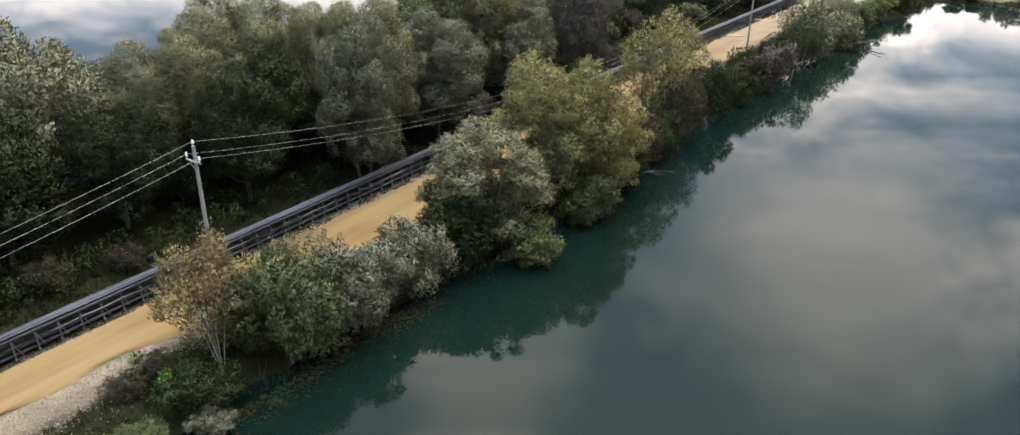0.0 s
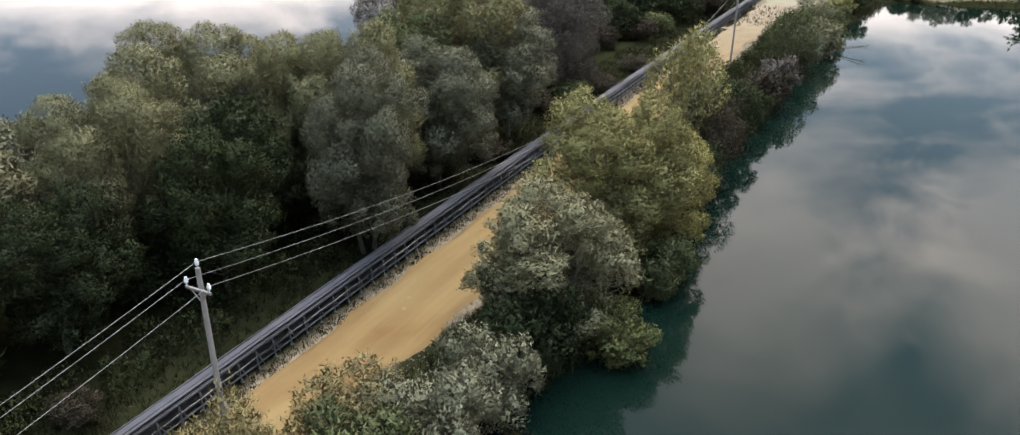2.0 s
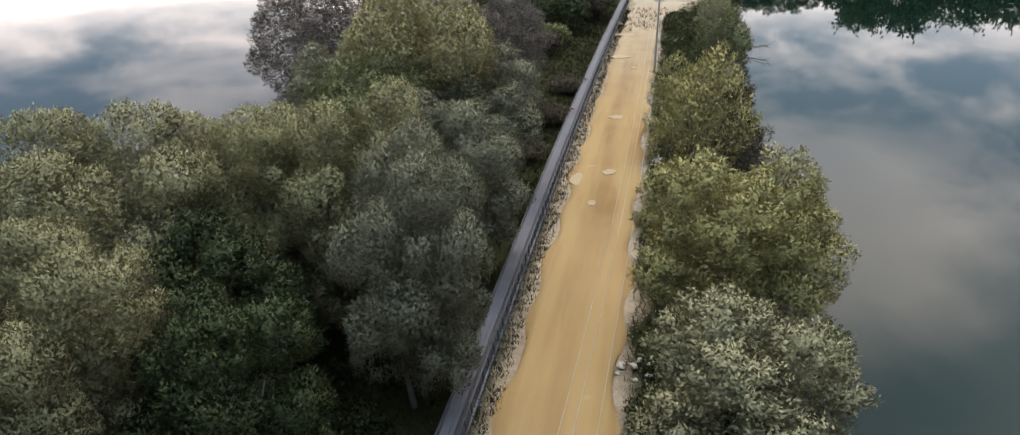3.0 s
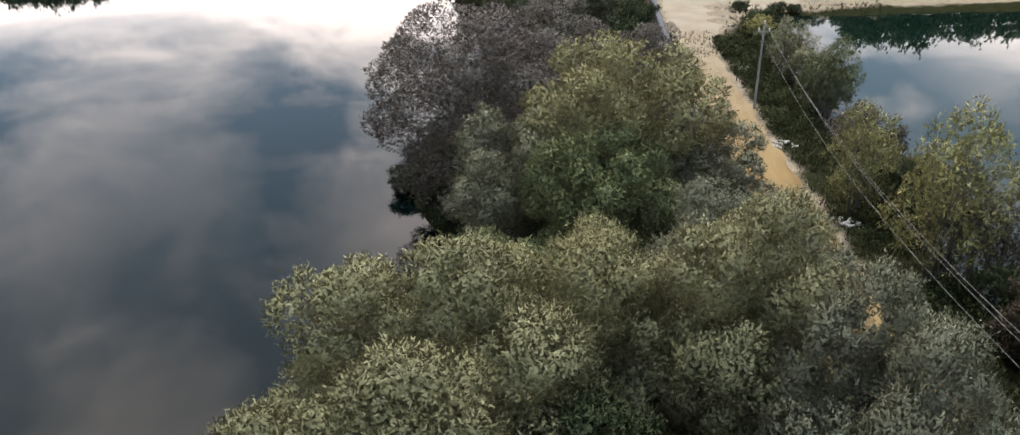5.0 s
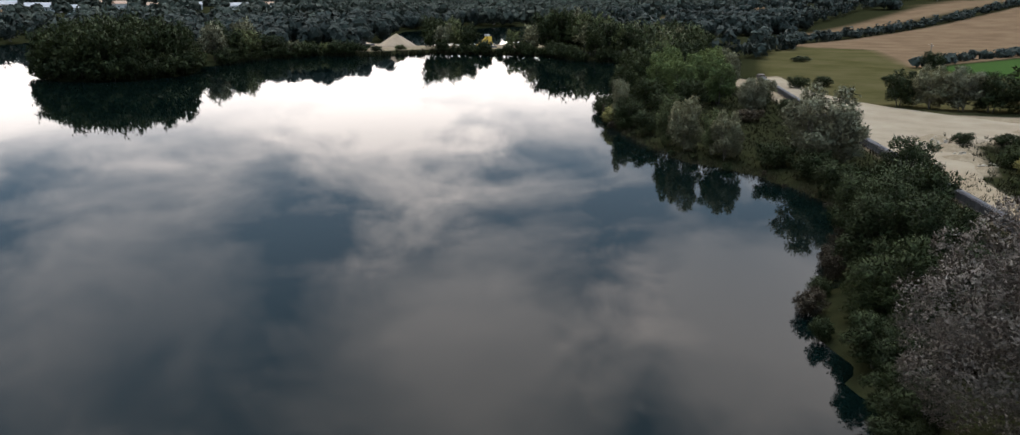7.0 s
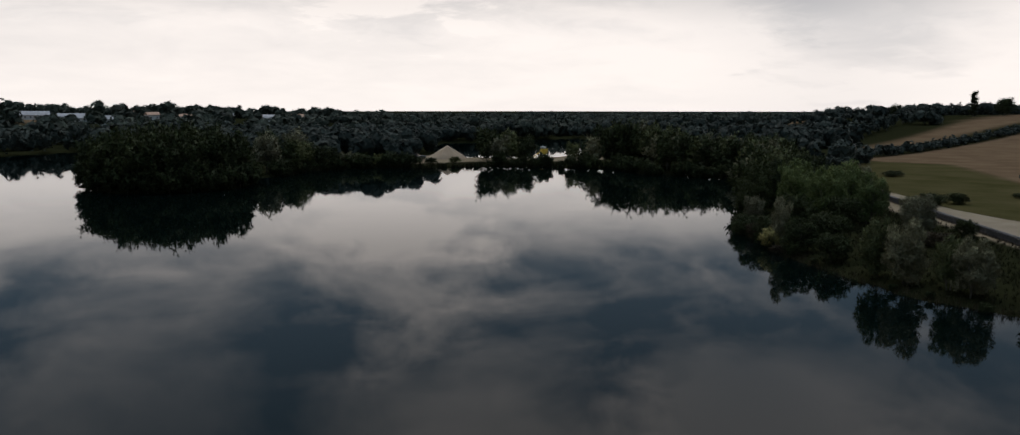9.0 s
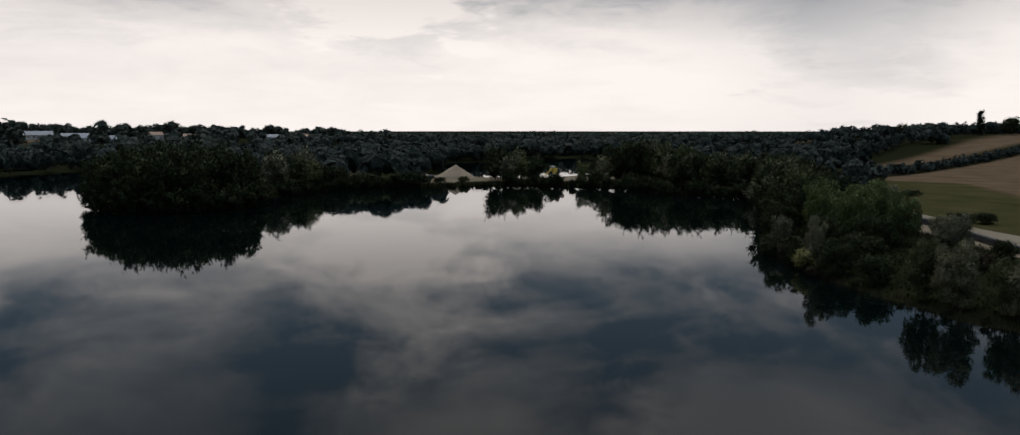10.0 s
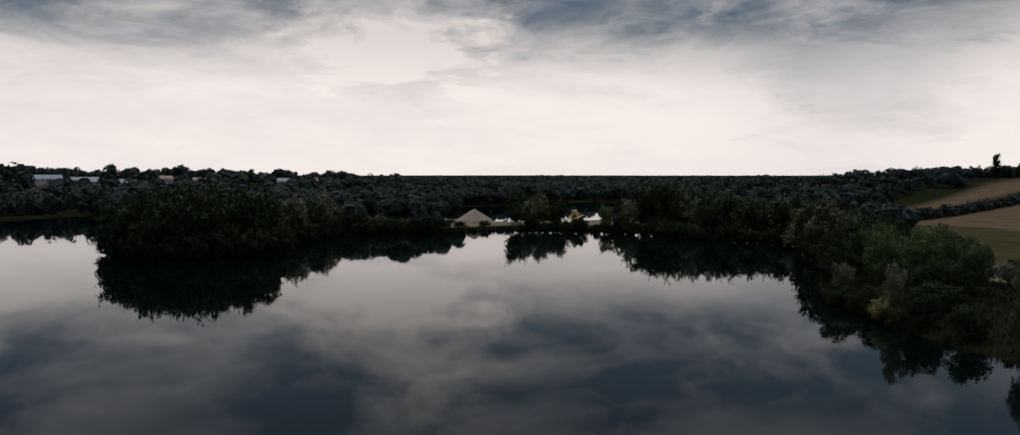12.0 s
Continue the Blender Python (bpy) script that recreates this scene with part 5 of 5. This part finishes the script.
blades("reeds", "brownish reeds along the water's edge", 62, shore_reeds(), 1.0, 0.035, REED, 0.22)


def far_reeds():
    """Sedge along the water's edge of the far bay."""
    rng = np.random.RandomState(63)
    out = []
    for (x1, y1), (x2, y2) in zip(west[turn:], west[turn + 1:]):
        for f in rng.uniform(0, 1, int(math.hypot(x2 - x1, y2 - y1) * 4)):
            out.append((x1 + (x2 - x1) * f + rng.normal() * 0.8, y1 + (y2 - y1) * f + rng.normal() * 0.8, rng.uniform(0.6, 1.3)))
    return out


blades("far_sedge", "dark sedge along the far water's edge", 64, far_reeds(), 2.0, 0.16, GRASS, 0.2)

# brambles between the conveyor and the wood: many low mounds, one tangle
rng = np.random.RandomState(71)
mounds = []
for k in range(150):
    y = rng.uniform(24, 90)
    n = rng.uniform(-8.5, -4.2)
    p = along(y, n)
    s = rng.uniform(0.7, 1.5)
    mounds.append((np.array([p.x, p.y, z_at(p.x, p.y) + s * 0.35]), s))
tris, quads, facing, tone = foliage(rng, mounds, 44000, 0.16, 0.055, 6, 0.5, 0.15, 0.2)
tagged(new("bramble_thicket", leaf_mesh("bramble_thicket", tris, quads, BRAMBLE, facing, tone)), "low green bramble thicket beside the conveyor", "brambles", kind="stuff")

mounds = []
for k in range(170):
    y = rng.uniform(56, 166)
    p = along(y, rng.uniform(9.2, 14.5))
    s = rng.uniform(0.5, 1.3)
    mounds.append((np.array([p.x, p.y, z_at(p.x, p.y) + s * 0.3]), s))
tris, quads, facing, tone = foliage(rng, mounds, 36000, 0.18, 0.062, 6, 0.5, 0.15, 0.25)
tagged(new("undergrowth", leaf_mesh("undergrowth", tris, quads, BRAMBLE, facing, tone)), "low dark green undergrowth beside the sandy road", "undergrowth", kind="stuff")


def bare_branches(name, x, y, height, spread, count, label, lean=(0, 0), base=0.0, girth=0.05, mat=None):
    """A leafless shrub or fallen branch that forks twice."""
    rng = np.random.RandomState(int(abs(x * 31 + y * 17)))
    bm = bmesh.new()
    for k in range(count):
        a = rng.uniform(0, 6.28)
        tip = Vector((lean[0] + spread * math.cos(a) * rng.uniform(0.4, 1), lean[1] + spread * math.sin(a) * rng.uniform(0.4, 1), height * rng.uniform(0.6, 1)))
        mid = tip * 0.5 + Vector((rng.normal() * 0.2, rng.normal() * 0.2, 0.1 * height))
        bar(bm, (0, 0, -0.2), mid, girth, 5, girth * 0.6)
        bar(bm, mid, tip, girth * 0.6, 5, girth * 0.2)
        for _ in range(4):
            f = rng.uniform(0.2, 0.9)
            s = mid.lerp(tip, f)
            e = s + (tip - mid) * 0.45 + Vector(rng.normal(size=3)) * 0.28 * spread
            bar(bm, s, e, girth * 0.3, 4, girth * 0.1)
    ob = part(name, bm, mat or DEADWOOD)
    ob.matrix_basis = pose(x, y, max(z_at(x, y), base))
    return tagged(ob, label, "dead shrub")


bare_branches("dead_shrub", 41.5, 159.5, 6.5, 2.0, 9, "pale leafless shrub among green bushes")
bare_branches("dead_shrub", -17.0, 38.6, 6.0, 1.3, 7, "thin pale dead sapling beside the road", girth=0.028)
bare_branches("fallen_branch", 12.6, 73.0, 0.7, 1.2, 3, "bare branch reaching out over the water", (2.6, -1.6), 0.2, 0.06, BARK)
bare_branches("fallen_branch", 58.0, 134.0, 1.4, 1.5, 4, "bare branch reaching out over the water", (4.0, -2.0), 0.2, 0.07, BARK)

# ---------------------------------------------------------------- far yard and village


def sand_heap(x, y, r, h, label):
    rng = np.random.RandomState(int(x))
    rings, seg = 9, 40
    verts, faces = [(0, 0, h)], []
    for i in range(1, rings + 1):
        f = i / rings
        for j in range(seg):
            a = j * 2 * math.pi / seg
            rr = r * f * (1 + 0.10 * math.sin(2 * a + 1) + 0.03 * math.sin(9 * a))
            verts.append((rr * math.cos(a) * 1.25, rr * math.sin(a), h * (1 - f) ** 0.92 + rng.uniform(-0.12, 0.12) - (0.4 if i == rings else 0)))
    for j in range(seg):
        faces.append((0, 1 + j, 1 + (j + 1) % seg))
        for i in range(rings - 1):
            a, b = 1 + i * seg + j, 1 + i * seg + (j + 1) % seg
            faces.append((a, a + seg, b + seg, b))
    ob = new("sand_heap", mesh_from("sand_heap", verts, faces, [SANDHEAP]))
    ob.matrix_basis = pose(x, y, z_at(x, y))
    return tagged(ob, label, "sand heap")


sand_heap(103, 512, 8.6, 7.0, "tall pale sand heap in the far quarry yard")
sand_heap(86, 522, 9.0, 3.0, "low pale sand heap in the far quarry yard")


def dredger(x, y, turn):
    root = tagged(new("dredger"), "yellow and white quarry dredger on the far bank", "dredger")
    root.matrix_basis = pose(x, y, z_at(x, y), 0, 0, turn)
    bm = bmesh.new()
    block(bm, (11, 5, 0.9), Matrix.Translation((0, 0, 0.45)), 0.1)
    part("deck", bm, STEEL, root)
    bm = bmesh.new()
    block(bm, (3.2, 2.6, 2.6), Matrix.Translation((1.2, 0, 4.6)), 0.12)
    part("cabin", bm, YELLOW, root, "yellow cabin")
    bm = bmesh.new()
    block(bm, (2.2, 2.0, 0.9), Matrix.Translation((0.4, 0, 6.6)), 0.1)
    part("hopper", bm, WHITEWALL, root, "white hopper")
    for sx in (-3.2, -1, 1, 3.2):
        for sy in (-1.6, 1.6):
            bm = bmesh.new()
            bar(bm, (sx * 1.35, sy, 0.8), (sx * 0.45 + 0.4, sy * 0.6, 4.6), 0.14, 6)
            part("strut", bm, YELLOW, root)
    bm = bmesh.new()
    bar(bm, (-8, 0, 1.6), (0, 0, 5.6), 0.3, 6)
    part("boom", bm, YELLOW, root)


dredger(140, 476, 20)


def gantry(x, y, h, turn, label):
    root = tagged(new("gantry"), label, "gantry")
    root.matrix_basis = pose(x, y, z_at(x, y), 0, 0, turn)
    bm = bmesh.new()
    block(bm, (22, 2.4, 1.0), Matrix.Translation((0, 0, h)), 0.05)
    block(bm, (7, 3, 2.2), Matrix.Translation((2, 0, h + 1.6)), 0.05)
    part("bridge", bm, STEEL, root)
    for sx in (-9, -3, 3, 9):
        bm = bmesh.new()
        bar(bm, (sx, 0, -0.5), (sx, 0, h), 0.25, 6)
        part("post", bm, STEEL, root)


gantry(330, 640, 12, -10, "grey steel gantry among far trees")
gantry(76, 500, 2.0, 15, "low dark loading conveyor beside the sand heap")


def house(x, y, w, d, h, turn, roof, label):
    root = tagged(new("house"), label, "house", "far village")
    root.matrix_basis = pose(x, y, z_at(x, y), 0, 0, turn)
    bm = bmesh.new()
    block(bm, (w, d, h + 0.6), Matrix.Translation((0, 0, h / 2 - 0.3)))
    part("wall", bm, WHITEWALL, root)
    bm = bmesh.new()
    e, r = 0.5, h + d * 0.32
    vs = [bm.verts.new(v) for v in ((-w / 2 - e, -d / 2 - e, h - 0.1), (w / 2 + e, -d / 2 - e, h - 0.1), (w / 2 + e, d / 2 + e, h - 0.1), (-w / 2 - e, d / 2 + e, h - 0.1), (-w / 2 - e, 0, r), (w / 2 + e, 0, r))]
    for f in ((0, 1, 5, 4), (2, 3, 4, 5), (0, 4, 3), (1, 2, 5), (3, 2, 1, 0)):
        bm.faces.new([vs[i] for i in f])
    part("roof", bm, roof, root)
    for k in range(max(2, int(w / 4))):
        bm = bmesh.new()
        px = -w / 2 + (k + 0.5) * w / max(2, int(w / 4))
        block(bm, (1.2, 0.12, 1.4), Matrix.Translation((px, -d / 2 - 0.02, h * 0.55)))
        part("window", bm, GLASS_DARK, root, "dark window")


for k, (x, y, w, d, h, a, roof) in enumerate([(-70, 905, 30, 12, 4.5, 8, SLATE), (-45, 890, 16, 9, 5, -5, SLATE), (-110, 960, 34, 11, 4, 5, SLATE), (-10, 930, 11, 8, 6, 20, TILE), (18, 915, 12, 8, 5, -10, TILE),
                                              (55, 935, 14, 8, 5, 5, SLATE), (95, 925, 18, 9, 4, 0, SLATE), (-150, 990, 12, 8, 5, 12, TILE), (-30, 960, 12, 8, 6, 0, TILE), (130, 960, 12, 8, 5, 0, TILE)]):
    house(x, y, w, d, h, a, roof, "white-walled house with a grey roof in the far village" if roof is SLATE else "pale house with a brown roof in the far village")


def water_weed():
    """Brown-green weed afloat in the shallows below the bushes."""
    rng = np.random.RandomState(81)
    line = [(-15.6, 35.2), (-12.6, 38.8), (-10.4, 43.0), (-7.8, 45.8), (-5.4, 48.6)]
    pts = []
    for (x1, y1), (x2, y2) in zip(line, line[1:]):
        for f in rng.uniform(0, 1, 380):
            w = abs(rng.normal()) * 0.8 - 0.3
            pts.append((x1 + (x2 - x1) * f + 0.75 * w + rng.normal() * 0.2, y1 + (y2 - y1) * f - 0.75 * w + rng.normal() * 0.2))
    p = np.array(pts)
    k = len(p)
    st = np.stack([p[:, 0], p[:, 1], rng.uniform(0.01, 0.05, k)], -1)
    a = rng.uniform(0, 6.28, k)
    go = np.stack([np.cos(a), np.sin(a), rng.normal(size=k) * 0.1], -1)
    side = np.stack([-np.sin(a), np.cos(a), rng.normal(size=k) * 0.1], -1)
    ln = rng.uniform(0.10, 0.30, (k, 1))
    quads = np.stack([st, st + go * ln * 0.5 + side * ln * 0.3, st + go * ln, st + go * ln * 0.5 - side * ln * 0.3], 1)
    return tagged(new("water_weed", quad_mesh("water_weed", quads, WEED)), "brownish weed floating in the shallows", "weed", kind="stuff")


water_weed()


# ---------------------------------------------------------------- pale wet hollows in the road, nettles, small growth


# pale colour holds both the milky silt and the sky mirrored in it
SILT = plain("milky_wet_silt", (0.135, 0.092, 0.046), (0.168, 0.122, 0.068), 0.9, scale=0.8, fine=6.0, depth=0.0)


def hollow(x, y, long, wide, seed):
    """A shallow milky puddle lying in the road, of uneven outline, its sky sheen in the colour."""
    rng = np.random.RandomState(seed)
    k = 22
    turn = math.atan2(1.0, 0.70)
    amp = rng.uniform(-0.22, 0.22, 3)
    bm = bmesh.new()
    rim = []
    for i in range(k):
        a = i * 2 * math.pi / k
        r = 1 + amp[0] * math.sin(2 * a + seed) + amp[1] * math.sin(3 * a) + amp[2] * math.sin(5 * a) + rng.uniform(-0.07, 0.07)
        u, v = long * r * math.cos(a), wide * r * math.sin(a)
        rim.append(bm.verts.new((u * math.cos(turn) - v * math.sin(turn), u * math.sin(turn) + v * math.cos(turn), 0)))
    bm.faces.new(rim)
    low = bmesh.ops.extrude_face_region(bm, geom=bm.faces[:])
    for e in low["geom"]:
        if isinstance(e, bmesh.types.BMVert):
            e.co.z -= 0.06
    bmesh.ops.recalc_face_normals(bm, faces=bm.faces[:])
    ob = part("puddle", bm, SILT)
    ob.matrix_basis = pose(x, y, 1.155)
    return tagged(ob, "shallow milky puddle on the sandy road, sky sheen painted in", "puddle", "puddles on the road")


for i, (x, y, a, w) in enumerate([(46.9, 148.4, 1.0, 1.5), (37.9, 134.7, 0.9, 1.4), (22.0, 108.9, 0.8, 0.7), (9.0, 93.9, 1.3, 0.6), (12.6, 94.2, 0.7, 0.6), (50.5, 157.5, 0.7, 0.9), (36.0, 128.0, 0.5, 0.4), (7.6, 88.5, 0.6, 0.35)]):
    hollow(x, y, a, w, 200 + i)

rng = np.random.RandomState(76)
mounds = []
for x, y, s in [(-19.2, 36.4, 0.8), (-18.5, 36.0, 0.6), (-17.9, 36.2, 0.7), (-19.8, 36.9, 0.45), (-22.4, 39.2, 0.35)]:
    mounds.append((np.array([x, y, z_at(x, y) + s * 0.4]), s))
tris, quads, facing, tone = foliage(rng, mounds, 2600, 0.13, 0.055, 6, 0.5, 0.06, 0.2)
tagged(new("nettle_patch", leaf_mesh("nettle_patch", tris, quads, NETTLE, facing, tone)), "bright green nettle patch on the rubble bank", "nettles", kind="stuff")
for i, (kind, x, y, h, r, leaf, label) in enumerate([
    (FEATHER, -31.9, 47.1, 2.6, 1.6, LEAF_BROWN, "pinkish dry bush beside the conveyor"), (FEATHER, -28.0, 50.5, 2.0, 1.4, LEAF_BROWN, "pinkish dry bush beside the conveyor"),
    (FEATHER, -20.6, 38.2, 1.2, 1.3, LEAF_BROWN, "dull brown weeds on the rubble bank"), (FEATHER, -21.6, 36.2, 1.1, 1.4, LEAF_BROWN, "dull brown weeds on the rubble bank"),
    (SHRUB_B, -16.2, 34.3, 1.6, 1.4, LEAF_SILVER, "low blue-grey bush on the lake bank"), (FEATHER, 7.0, 101.0, 2.2, 2.4, LEAF_BROWN, "dry reddish scrub beside the conveyor"),
    (FEATHER, 14.0, 110.0, 2.4, 2.6, LEAF_BROWN, "dry reddish scrub beside the conveyor"), (FEATHER, 22.0, 121.0, 2.2, 2.6, LEAF_BROWN, "dry reddish scrub beside the conveyor")]):
    plant(kind, "low_bush", x, y, h, r, leaf, label, i * 77, category="bush")
